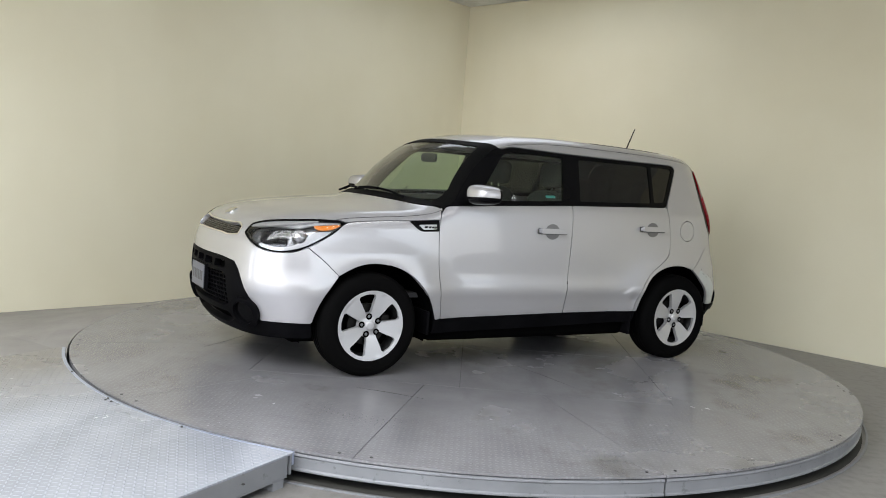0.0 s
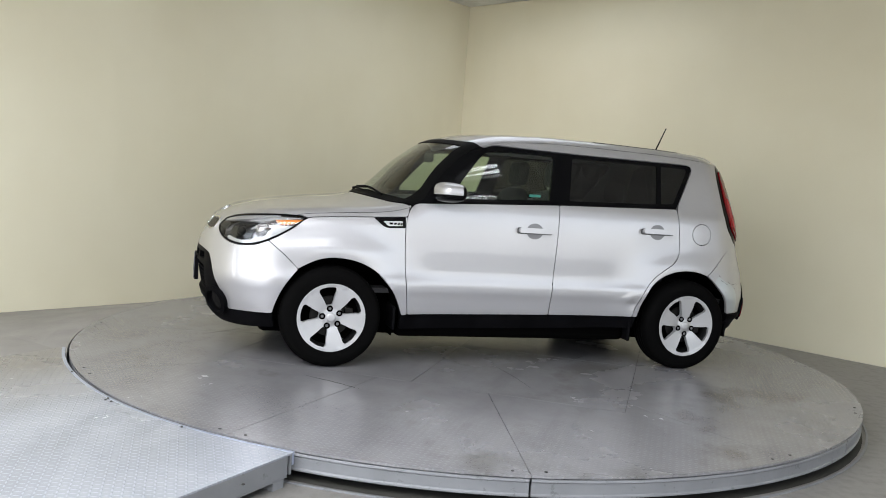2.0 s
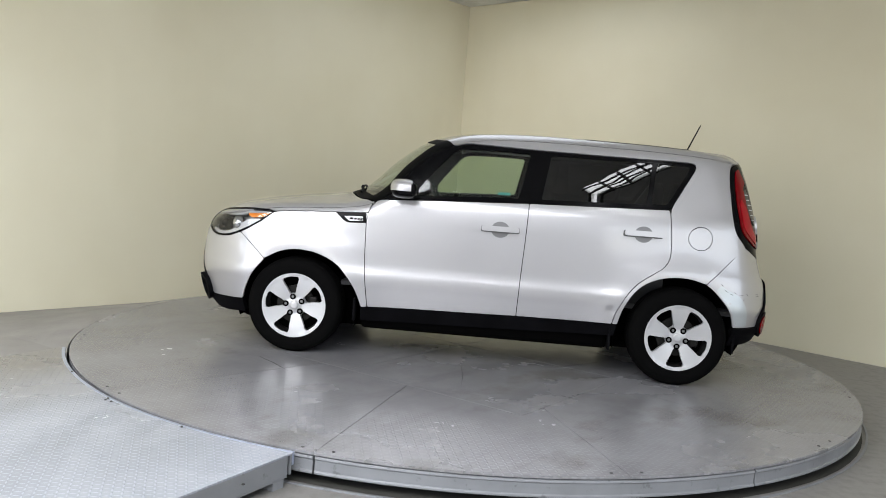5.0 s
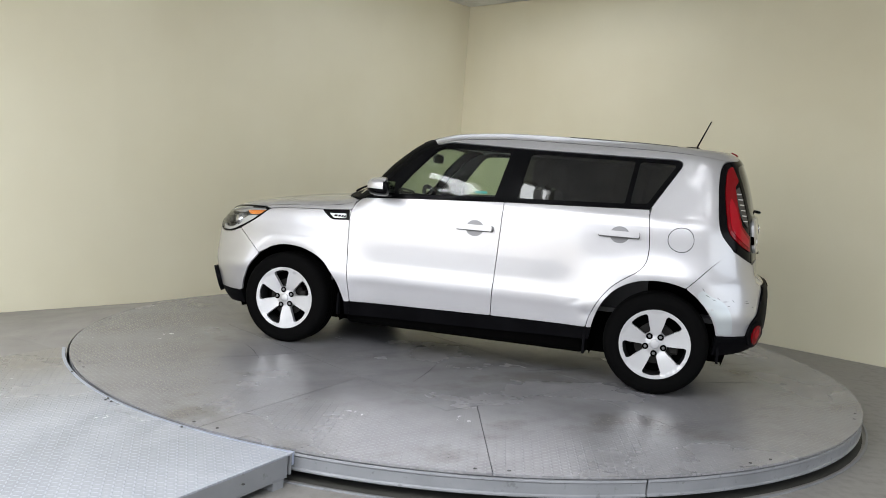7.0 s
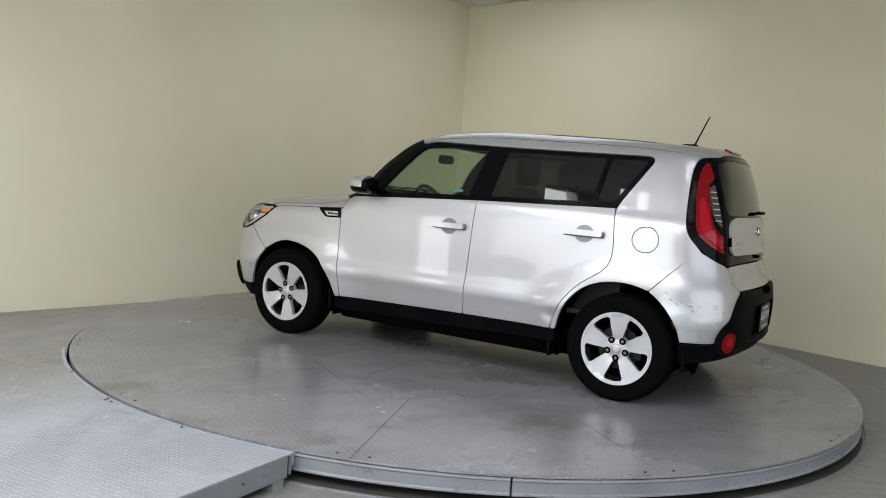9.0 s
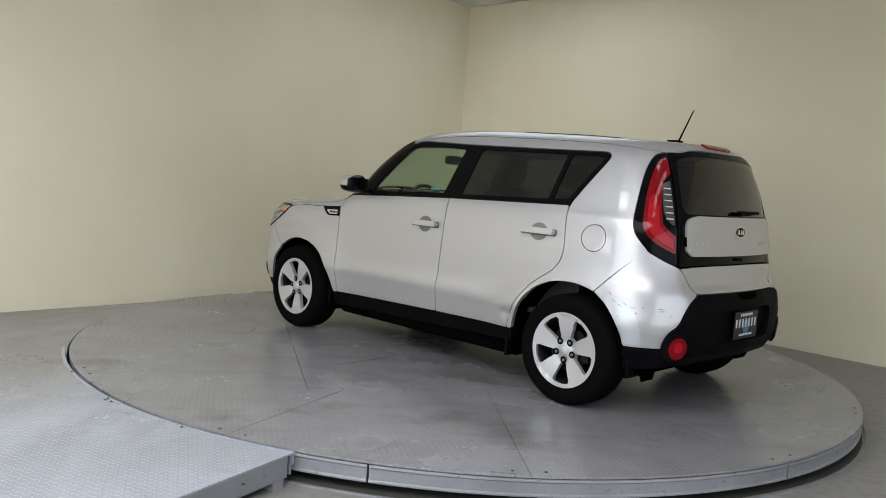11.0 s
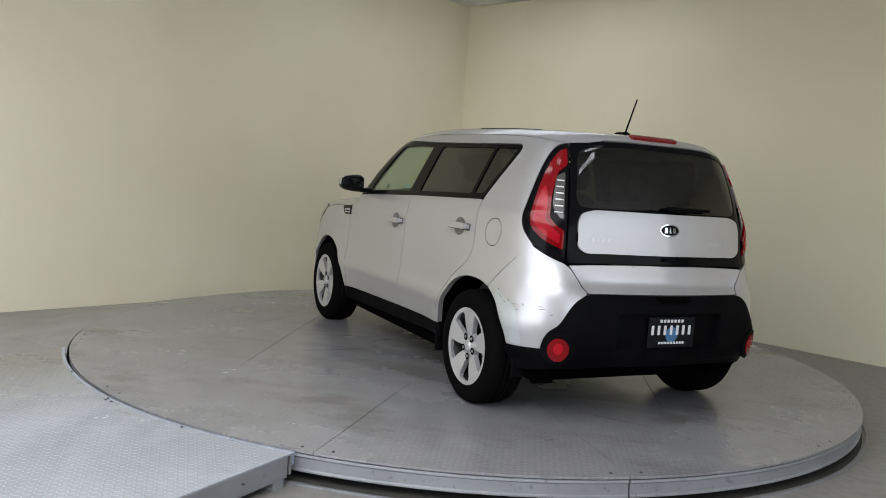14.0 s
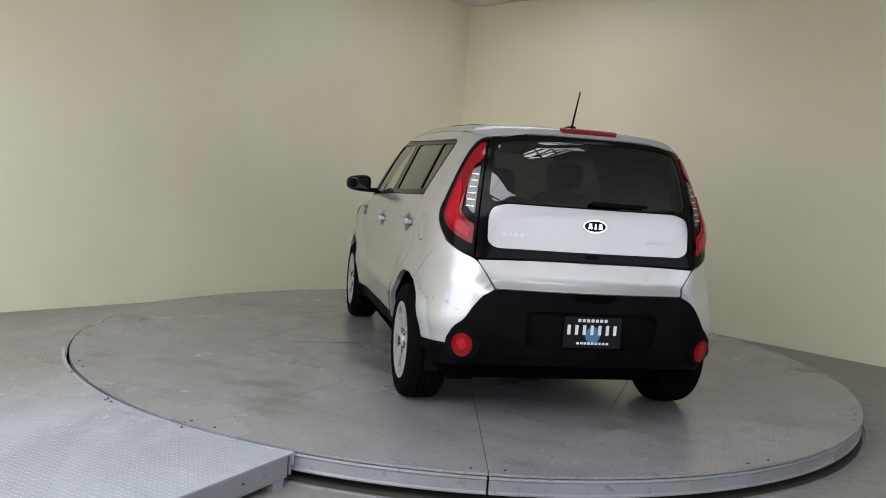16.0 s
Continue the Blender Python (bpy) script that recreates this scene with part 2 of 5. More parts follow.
# ---------------------------------------------------------------- turntable and ramp
DISC_R = 2.7372
SEAMS = [-69.4 + 45 * i for i in range(8)]


def turntable():
    root = tagged(new("turntable"), "large round grey tread-plate vehicle turntable", "turntable")
    gap, half, n = 0.0017, 1.29, 14
    to_square = lambda t: half / max(abs(math.cos(t)), abs(math.sin(t)))
    for k in range(12):
        # outer deck plates, between the square middle and the rim
        t0, t1 = radians(-69.4 + 30 * k), radians(-39.4 + 30 * k)
        g = gap / DISC_R
        outer = [(DISC_R * math.cos(t), DISC_R * math.sin(t)) for t in np.linspace(t0 + g, t1 - g, n)]
        ts = {t0 + 2 * g, t1 - 2 * g}
        for c in (-315, -225, -135, -45, 45, 135, 225, 315):
            if t0 + 0.02 < radians(c) < t1 - 0.02:
                ts.add(radians(c))
        inner = [((to_square(t) + gap) * math.cos(t), (to_square(t) + gap) * math.sin(t)) for t in sorted(ts, reverse=True)]
        part("deck_plate", prism_bm(outer + inner, -0.012, 0.0), DECK, root)
    for i in range(2):
        for j in range(2):
            x0, y0 = -half + half * i, -half + half * j
            part("centre_plate", box_bm((x0 + 0.002, y0 + 0.002, -0.012), (x0 + half - 0.002, y0 + half - 0.002, 0.0)), DECK, root)
    for k in range(24):
        # countersunk bolts along the rim
        for off in (-1.6, 1.6):
            t = radians(-69.4 + 15 * k + off)
            bm = bmesh.new()
            bmesh.ops.create_cone(bm, cap_ends=True, segments=8, radius1=0.009, radius2=0.007, depth=0.004,
                                  matrix=Matrix.Translation(((DISC_R - 0.045) * math.cos(t), (DISC_R - 0.045) * math.sin(t), 0.0012)))
            if k % 2 == 0:
                part("bolt", bm, DARK, root, "dark bolt head")
            else:
                bm.free()
    n = 20
    for a in SEAMS:
        # rim channel under the plates
        t0, t1 = radians(a), radians(a + 45)
        bm = bmesh.new()
        prof = [(DISC_R - 0.06, -0.018), (DISC_R - 0.005, -0.018), (DISC_R - 0.002, -0.021), (DISC_R, -0.030), (DISC_R - 0.005, -0.036),
                (DISC_R - 0.005, -0.084), (DISC_R, -0.090), (DISC_R, -0.098), (DISC_R - 0.06, -0.098)]
        rings = []
        g = gap / DISC_R
        for i in range(n + 1):
            t = t0 + 3 * g + (t1 - t0 - 6 * g) * i / n
            rings.append([bm.verts.new((r * math.cos(t), r * math.sin(t), z)) for r, z in prof])
        for i in range(n):
            for j in range(len(prof)):
                k = (j + 1) % len(prof)
                bm.faces.new((rings[i][j], rings[i + 1][j], rings[i + 1][k], rings[i][k]))
        bm.faces.new(rings[0]); bm.faces.new(rings[-1][::-1])
        part("rim_channel", bm, STEEL, root)
    for (x0, y0), (x1, y1), w in (((0.37, -0.56), (0.72, -1.06), 0.006), ((0.80, -0.20), (0.95, 0.35), 0.005), ((-0.6, -1.5), (-0.2, -1.62), 0.006), ((1.55, 0.7), (1.75, 1.2), 0.005), ((-1.6, -0.3), (-1.75, -0.8), 0.006)):
        d = Vector((x1 - x0, y1 - y0))
        sd = Vector((-d.y, d.x)).normalized() * w / 2
        a, b, m = Vector((x0, y0)), Vector((x1, y1)), Vector(((x0 + x1) / 2, (y0 + y1) / 2)) + sd * 4
        part("scratch", prism_bm([a, m - sd, b, m + sd], 0.0004, 0.0012), DARK, root, "thin dark scratch in the plate")
    # unseen drum added under the deck, black for the shade below the rim
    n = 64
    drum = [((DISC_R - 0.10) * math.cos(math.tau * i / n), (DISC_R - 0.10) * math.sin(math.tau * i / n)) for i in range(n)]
    part("drum", prism_bm(drum, FLOOR_Z + 0.006, -0.016), DARK, root, "black drum added under the deck to darken the gap")
    return root


TURNTABLE = turntable()

RAMP_A = Vector((-0.697, -2.652, 0))
RAMP_BOLTS = [(-1.8, -2.15), (-1.76, -2.17), (-1.8, -2.12), (-1.29, -2.47), (-2.21, -1.67), (-0.82, -3.1)]
RAMP_D = Vector((-0.456, -0.890, 0)).normalized()
RAMP_N = Vector((-0.890, 0.456, 0)).normalized()


def apron():
    """Screeded slope from the deck and the ramp's far edge down to the wall."""
    normal = Vector((0.777, -0.629, 0)).normalized()
    far = RAMP_A + RAMP_N * 2.366
    edge = [far + RAMP_D * s for s in np.linspace(4.6, -0.2, 30)]
    edge = [p for p in edge if p.length > DISC_R + 0.012]
    t = math.atan2(edge[-1].y, edge[-1].x)
    t = t - math.tau if t > 0 else t
    edge += [Vector((math.cos(u), math.sin(u), 0)) * (DISC_R + 0.012) for u in np.linspace(t - 0.01, radians(-245), 60)]
    bm = bmesh.new()
    rows = []
    for p in edge:
        d = (p - CORNER).dot(normal) - 0.004
        row = []
        for k in range(7):
            f = k / 6
            ease = f * f * (3 - 2 * f) * 0.5 + f * 0.5
            q = p - normal * d * f
            row.append(bm.verts.new((q.x, q.y, -0.006 + (FLOOR_Z + 0.004 + 0.006) * ease)))
        rows.append(row + [bm.verts.new((p.x - normal.x * d, p.y - normal.y * d, FLOOR_Z - 0.01)), bm.verts.new((p.x, p.y, FLOOR_Z - 0.01))])
    for a, b in zip(rows, rows[1:]):
        for k in range(9):
            m = (k + 1) % 9
            bm.faces.new((a[k], b[k], b[m], a[m]))
    bm.faces.new(rows[0]); bm.faces.new(rows[-1][::-1])
    tagged(part("apron", bm, APRON, smooth=False), "smooth grey screed slope between turntable and wall", "floor", kind="structure")


apron()


def ramp():
    root = tagged(new("drive_on_ramp"), "blue-grey tread-plate drive-on platform beside the turntable", "ramp")
    root.matrix_world = Matrix.Translation(RAMP_A + Vector((0, 0, FLOOR_Z))) 
    width, length, rr = 2.36, 4.6, DISC_R + 0.042
    # top plate follows the round rim with a narrow gap
    far = RAMP_A + RAMP_N * width
    def on_rim(p):
        lo, hi = -3.0, 3.0
        best = None
        for i in range(600):
            q = p + RAMP_D * (lo + (hi - lo) * i / 600)
            if q.length > rr and best is None and i and (p + RAMP_D * (lo + (hi - lo) * (i - 1) / 600)).length <= rr:
                best = q
        return best
    p0, p1 = on_rim(RAMP_A), on_rim(far)
    t0, t1 = math.atan2(p0.y, p0.x), math.atan2(p1.y, p1.x)
    if t1 > t0:
        t1 -= math.tau
    n = 48
    arc = [Vector((rr * math.cos(t0 + (t1 - t0) * i / n), rr * math.sin(t0 + (t1 - t0) * i / n), 0)) for i in range(n + 1)]
    pts = arc + [far + RAMP_D * length, RAMP_A + RAMP_D * length]
    def pr(ps, z0, z1, bm=None):
        return prism_bm([(p - RAMP_A) for p in ps], z0 - FLOOR_Z, z1 - FLOOR_Z, bm)
    part("tread_plate", pr(pts, -0.010, -0.002), RAMP, root)
    # curved edge trim along the turntable, worn bright
    ri, ro = rr - 0.019, rr
    trim = [Vector((ri * math.cos(t0 + (t1 - t0) * i / n), ri * math.sin(t0 + (t1 - t0) * i / n), 0)) for i in range(n + 1)]
    part("edge_trim", pr(trim + arc[::-1], -0.06, -0.001), BRIGHT, root, "worn bright steel curved edge strip")
    # side channel towards the viewer's open side
    d, nn = RAMP_D, RAMP_N
    a = p0 + d * 0.03
    b = RAMP_A + d * length
    part("side_beam", pr([a, b, b + nn * 0.012, a + nn * 0.012], -0.098, -0.011), STEEL, root)
    part("beam_flange", pr([a - nn * 0.0, b, b + nn * 0.05, a + nn * 0.05], -0.106, -0.099), STEEL, root)
    part("end_plate", pr([p0 + d * 0.002, p0 + d * 0.014, p0 + d * 0.014 + nn * 0.06, p0 + d * 0.002 + nn * 0.06], -0.098, -0.011), STEEL, root)
    for k in (0.05, 1.5, 3.0):
        c = p0 + d * k
        part("foot", pr([c, c + d * 0.07, c + d * 0.07 + nn * 0.07, c + nn * 0.07], FLOOR_Z, -0.107), STEEL, root)
    for x, y in RAMP_BOLTS:
        bm = bmesh.new()
        bmesh.ops.create_cone(bm, cap_ends=True, segments=10, radius1=0.007, radius2=0.005, depth=0.005,
                              matrix=Matrix.Translation(Vector((x, y, 0.001 - FLOOR_Z)) - Vector((RAMP_A.x, RAMP_A.y, 0))))
        part("bolt", bm, DARK, root, "dark bolt head")
    part("side_beam", pr([p1 + d * 0.02, far + d * length, far + d * length - nn * 0.012, p1 + d * 0.02 - nn * 0.012], -0.098, -0.011), STEEL, root)
    return root


def floor_ring():
    """Pale steel ring let into the floor round the turntable."""
    bm = bmesh.new()
    n = 120
    for r0, r1, z in ((2.766, 2.780, 0.006),):
        rings = []
        for i in range(n):
            t = math.tau * i / n
            rings.append([bm.verts.new((r * math.cos(t), r * math.sin(t), FLOOR_Z + h)) for r, h in ((r0, 0.0), (r0, z), (r1, z), (r1, 0.0))])
        for i in range(n):
            k = (i + 1) % n
            for j in range(3):
                bm.faces.new((rings[i][j], rings[i][j + 1], rings[k][j + 1], rings[k][j]))
    return tagged(part("floor_ring", bm, STEEL), "pale steel ring in the concrete round the turntable", "floor ring", kind="structure")


def rim_shade_ring():
    """Black ring on the floor, painted as the shade under the turntable's edge."""
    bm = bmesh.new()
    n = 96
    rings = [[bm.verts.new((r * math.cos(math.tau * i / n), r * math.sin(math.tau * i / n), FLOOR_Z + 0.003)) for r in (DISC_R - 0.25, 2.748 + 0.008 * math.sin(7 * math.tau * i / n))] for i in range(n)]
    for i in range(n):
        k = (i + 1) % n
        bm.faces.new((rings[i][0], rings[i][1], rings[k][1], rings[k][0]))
    return tagged(part("floor_rim_shade", bm, RIM_SHADE), "black ring painted on the floor as shade under the turntable edge", "trough", kind="structure")


# near-black floor tone, the shade below the rim put into colour
RIM_SHADE = painted_steel("black_rim_shade", (0.042, 0.041, 0.035), 0.8)
ramp()
floor_ring()
rim_shade_ring()
# ---------------------------------------------------------------- the car's outer form
def curve(xs, ys, q):
    """Smooth monotone interpolation."""
    xs, ys, q = np.asarray(xs, float), np.asarray(ys, float), np.asarray(q, float)
    h = np.diff(xs)
    d = np.diff(ys) / h
    m = np.zeros(len(xs))
    m[0], m[-1] = d[0], d[-1]
    for i in range(1, len(xs) - 1):
        if d[i - 1] * d[i] > 0:
            w1, w2 = 2 * h[i] + h[i - 1], h[i] + 2 * h[i - 1]
            m[i] = (w1 + w2) / (w1 / d[i - 1] + w2 / d[i])
    qc = np.clip(q, xs[0], xs[-1])
    i = np.clip(np.searchsorted(xs, qc) - 1, 0, len(xs) - 2)
    t = (qc - xs[i]) / h[i]
    r = ((2 * t ** 3 - 3 * t ** 2 + 1) * ys[i] + (t ** 3 - 2 * t ** 2 + t) * h[i] * m[i]
         + (-2 * t ** 3 + 3 * t ** 2) * ys[i + 1] + (t ** 3 - t ** 2) * h[i] * m[i + 1])
    return r + (q - qc) * np.where(q < xs[0], m[0], m[-1])


def smax(a, b, k):
    return np.maximum(a, b) + np.maximum(k - np.abs(a - b), 0) ** 2 / (4 * k)


HUB = 1.285


def half_width(x, z):
    w = curve([0.2, 0.35, 0.47, 0.530, 0.552, 0.612, 0.640, 0.66, 0.78, 0.93, 1.03, 1.10, 1.14, 1.30, 1.47, 1.62],
              [0.79, 0.832, 0.852, 0.862, 0.862, 0.8525, 0.8497, 0.849, 0.847, 0.841, 0.832, 0.818, 0.800, 0.735, 0.662, 0.59], z)
    w = w - 0.030 * np.clip(x - 0.5, 0, 2) ** 2 - 0.030 * np.clip(-x - 0.7, 0, 2) ** 2
    for hx in (-HUB, HUB):
        r = np.hypot(x - hx, (z - 0.33) * 1.0)
        w = w + 0.032 * np.exp(-((r - 0.40) / 0.17) ** 2) * np.clip((0.95 - z) / 0.2, 0, 1)
    return w


def top_height(x, y):
    xs = [-2.10, -1.98, -1.80, -1.40, -1.12, -1.02, -0.72, -0.52, -0.42, -0.20, 0.3, 1.0, 1.5, 1.75, 1.95]
    zs = [0.80, 0.915, 0.985, 1.055, 1.088, 1.115, 1.375, 1.513, 1.548, 1.590, 1.612, 1.602, 1.578, 1.558, 1.53]
    shift = 0.34 * y * y * np.clip((0.4 - x) / 0.8, 0, 1) * np.clip((x + 1.6) / 0.5, 0, 1)
    return curve(xs, zs, x - shift) - 0.072 * y * y


def rear_x(y, z):
    zs = [0.22, 0.30, 0.40, 0.55, 0.68, 0.725, 0.76, 0.90, 1.10, 1.35, 1.50, 1.60]
    middle = curve(zs, [1.84, 1.92, 1.955, 1.965, 1.955, 1.93, 1.885, 1.872, 1.850, 1.79, 1.735, 1.70], z)
    corner = curve(zs, [1.84, 1.92, 1.955, 1.965, 1.950, 1.938, 1.922, 1.880, 1.850, 1.79, 1.735, 1.70], z)
    f = np.clip((np.abs(y) - 0.46) / 0.18, 0, 1)
    f = f * f * (3 - 2 * f)
    return middle * (1 - f) + corner * f - 0.17 * y * y


def front_x(y, z):
    return curve([0.20, 0.28, 0.40, 0.55, 0.72, 0.84, 0.95, 1.05],
                 [-1.98, -2.05, -2.095, -2.12, -2.105, -2.07, -1.99, -1.80], z) + 0.26 * y * y


def body_f(x, y, z):
    """Below nought inside the car's body."""
    side = np.abs(y) - half_width(x, z)
    h = smax(side, front_x(y, z) - x, 0.34)
    h = smax(h, x - rear_x(y, z), 0.26)
    return smax(h, z - top_height(x, y), 0.10)


S1, S2, YF, YR, CF, CR = -1.40, 1.42, 0.34, 0.44, 0.52, 0.44
S_FRONT = S1 - CF * math.pi / 2 - YF
S_REAR = S2 + CR * math.pi / 2 + YR


def rays(s):
    """Girth coordinate s (x along the side, then round the corners) to the origin and the outward way in plan, for the left half."""
    s = np.asarray(s, float)
    ang = np.where(s < S1, np.clip((S1 - s) / CF, 0, math.pi / 2), -np.clip((s - S2) / CR, 0, math.pi / 2))
    dx, dy = -np.sin(ang), -np.cos(ang)
    ox = np.clip(s, S1, S2)
    oy = np.where(s < S1, -YF + np.clip(S1 - s - CF * math.pi / 2, 0, None),
                  np.where(s > S2, -YR + np.clip(s - S2 - CR * math.pi / 2, 0, None), -0.30))
    return ox, oy, dx, dy


def gradient(p):
    e = 1e-4
    g = np.stack([body_f(*(p + d).T) - body_f(*(p - d).T) for d in np.eye(3) * e], 1)
    return g / np.linalg.norm(g, axis=1)[:, None]


def girth(sz):
    """Points (s, z) of the body's girth to places and normals."""
    sz = np.asarray(sz, float)
    ox, oy, dx, dy = rays(sz[:, 0])
    lo, hi = np.zeros(len(sz)), np.full(len(sz), 1.3)
    for _ in range(36):
        mid = (lo + hi) / 2
        inside = body_f(ox + dx * mid, oy + dy * mid, sz[:, 1]) < 0
        lo, hi = np.where(inside, mid, lo), np.where(inside, hi, mid)
    p = np.stack([ox + dx * lo, oy + dy * lo, sz[:, 1]], 1)
    return p, gradient(p)


def lid(xy):
    """Points (x, y) of the body's upper side to places and normals."""
    xy = np.asarray(xy, float)
    lo, hi = np.full(len(xy), 0.5), np.full(len(xy), 1.8)
    for _ in range(36):
        mid = (lo + hi) / 2
        inside = body_f(xy[:, 0], xy[:, 1], mid) < 0
        lo, hi = np.where(inside, mid, lo), np.where(inside, hi, mid)
    p = np.stack([xy[:, 0], xy[:, 1], lo], 1)
    return p, gradient(p)
# ---------------------------------------------------------------- panels on the car's form
def wrap(sz):
    """girth() carried past the middle of the nose and of the tail to the other side."""
    sz = np.array(sz, float)
    s = sz[:, 0]
    over = (s > S_REAR) | (s < S_FRONT)
    sz[:, 0] = np.where(s > S_REAR, 2 * S_REAR - s, np.where(s < S_FRONT, 2 * S_FRONT - s, s))
    p, n = girth(sz)
    p[over, 1] *= -1
    n[over, 1] *= -1
    return p, n


def rounded(poly, r=0.012):
    """A polygon with its sharp corners eased and its gentle bends smoothed."""
    out, k = [], len(poly)
    for i in range(k):
        a, b, c = (np.array(poly[(i + j) % k][:2], float) for j in (-1, 0, 1))
        u, v = a - b, c - b
        lu, lv = np.linalg.norm(u), np.linalg.norm(v)
        if lu < 1e-9 or lv < 1e-9:
            continue
        bend = math.degrees(math.acos(max(-1, min(1, -(u @ v) / lu / lv))))
        rr = poly[i][2] if len(poly[i]) > 2 else (0.49 * min(lu, lv) if bend < 42 else r)
        rr = min(rr, 0.49 * lu, 0.49 * lv)
        if rr < 1e-4:
            out.append(b)
            continue
        p, q = b + u / lu * rr, b + v / lv * rr
        for t in (0, 0.2, 0.4, 0.6, 0.8, 1):
            out.append((1 - t) ** 2 * p + 2 * t * (1 - t) * b + t * t * q)
    return out


def resample(pts, step):
    out, k = [], len(pts)
    for i in range(k):
        a, b = np.array(pts[i]), np.array(pts[(i + 1) % k])
        d = np.linalg.norm(b - a)
        if d < 1e-6:
            continue
        m = max(1, int(math.ceil(d / step)))
        out += [a + (b - a) * j / m for j in range(m)]
    keep = [out[0]]
    for p in out[1:]:
        if np.linalg.norm(p - keep[-1]) > 2e-3:
            keep.append(p)
    return np.array(keep)


def inside(poly, q):
    x, y = q[:, 0], q[:, 1]
    r = np.zeros(len(q), bool)
    a, b = poly, np.roll(poly, -1, 0)
    for (x0, y0), (x1, y1) in zip(a, b):
        if y0 != y1:
            c = ((y0 > y) != (y1 > y)) & (x < (x1 - x0) * (y - y0) / (y1 - y0) + x0)
            r ^= c
    return r


def edge_distance(poly, q):
    best = np.full(len(q), 9.0)
    for a, b in zip(poly, np.roll(poly, -1, 0)):
        d = b - a
        t = np.clip(((q - a) @ d) / max(d @ d, 1e-12), 0, 1)
        best = np.minimum(best, np.linalg.norm(q - a - t[:, None] * d, axis=1))
    return best


def inset(poly, g):
    area = 0.5 * np.sum(poly[:, 0] * np.roll(poly[:, 1], -1) - np.roll(poly[:, 0], -1) * poly[:, 1])
    t = np.roll(poly, -1, 0) - np.roll(poly, 1, 0)
    t /= np.maximum(np.linalg.norm(t, axis=1), 1e-9)[:, None]
    n = np.stack([-t[:, 1], t[:, 0]], 1) * (1 if area > 0 else -1)
    return poly + n * g


from mathutils.geometry import delaunay_2d_cdt


def sheet(poly, chart, holes=(), step=0.045, gap=0.0025, out=0.0, depth=0.02, r=0.012, crown=None):
    """One shaped sheet: triangles over the polygon on the chart, with turned-in edges. Returns verts, faces, normals per corner."""
    loops = [inset(resample(rounded(poly, r), min(step, 0.03)), gap)]
    loops += [inset(resample(rounded(h, r), min(step, 0.03)), -gap) for h in holes]
    lo, hi = loops[0].min(0), loops[0].max(0)
    gx, gy = np.meshgrid(np.arange(lo[0] + step / 2, hi[0], step), np.arange(lo[1] + step / 2, hi[1], step))
    gx[::2] += step * 0.25
    grid = np.stack([gx.ravel(), gy.ravel()], 1)
    ok = inside(loops[0], grid) & (edge_distance(loops[0], grid) > step * 0.4)
    for h in loops[1:]:
        ok &= ~inside(h, grid) & (edge_distance(h, grid) > step * 0.4)
    grid = grid[ok]
    allp = np.concatenate(loops + [grid])
    edges, k0 = [], 0
    for lp in loops:
        edges += [(k0 + i, k0 + (i + 1) % len(lp)) for i in range(len(lp))]
        k0 += len(lp)
    res = delaunay_2d_cdt([Vector(p) for p in allp.tolist()], edges, [], 0, 1e-6)
    v2 = np.array([tuple(v) for v in res[0]])
    tri = np.array([tuple(f) for f in res[2] if len(f) == 3])
    mid = v2[tri].mean(1)
    ok = inside(loops[0], mid)
    for h in loops[1:]:
        ok &= ~inside(h, mid)
    tri = tri[ok]
    p, n = chart(v2)
    o = out if crown is None else out + crown(v2)
    p = p + n * (o[:, None] if isinstance(o, np.ndarray) else o)
    # wind the triangles outwards
    a, b, c = p[tri[:, 0]], p[tri[:, 1]], p[tri[:, 2]]
    flip = (np.cross(b - a, c - a) * n[tri[:, 0]]).sum(1) < 0
    tri[flip] = tri[flip][:, ::-1]
    if crown is not None:
        fn = np.cross(p[tri[:, 1]] - p[tri[:, 0]], p[tri[:, 2]] - p[tri[:, 0]])
        n = np.zeros_like(p)
        for k in range(3):
            np.add.at(n, tri[:, k], fn)
        n /= np.maximum(np.linalg.norm(n, axis=1), 1e-12)[:, None]
    verts, faces = p.tolist(), tri.tolist()
    corner = [n[i] for f in faces for i in f]
    if depth:
        count = {}
        for f in faces:
            for i in range(3):
                e = (f[i], f[(i + 1) % 3])
                count[frozenset(e)] = count.get(frozenset(e), []) + [e]
        top, low = {}, {}
        for es in list(count.values()):
            if len(es) != 1:
                continue
            a, b = es[0]
            for i in (a, b):
                if i not in top:
                    top[i] = len(verts); verts.append(p[i].tolist())
                    low[i] = len(verts); verts.append((p[i] - n[i] * depth).tolist())
            fn = np.cross(p[b] - p[a], -n[a])
            fn = -fn / max(np.linalg.norm(fn), 1e-9)
            faces.append([top[b], top[a], low[a], low[b]])
            corner += [fn] * 4
    return verts, faces, corner


def sheets_mesh(name, pieces, mirror=False):
    verts, faces, corner = [], [], []
    for v, f, c in pieces:
        k = len(verts)
        verts += v
        faces += [[i + k for i in q] for q in f]
        corner += c
    if mirror:
        verts = [(x, -y, z) for x, y, z in verts]
        nf, nc, i = [], [], 0
        for q in faces:
            m = len(q)
            nf.append(q[::-1])
            nc += [(a[0], -a[1], a[2]) for a in corner[i:i + m][::-1]]
            i += m
        faces, corner = nf, nc
    me = bpy.data.meshes.new(name)
    me.from_pydata(verts, [], faces)
    me.polygons.foreach_set("use_smooth", [True] * len(me.polygons))
    me.normals_split_custom_set([tuple(float(t) for t in c) for c in corner])
    return me


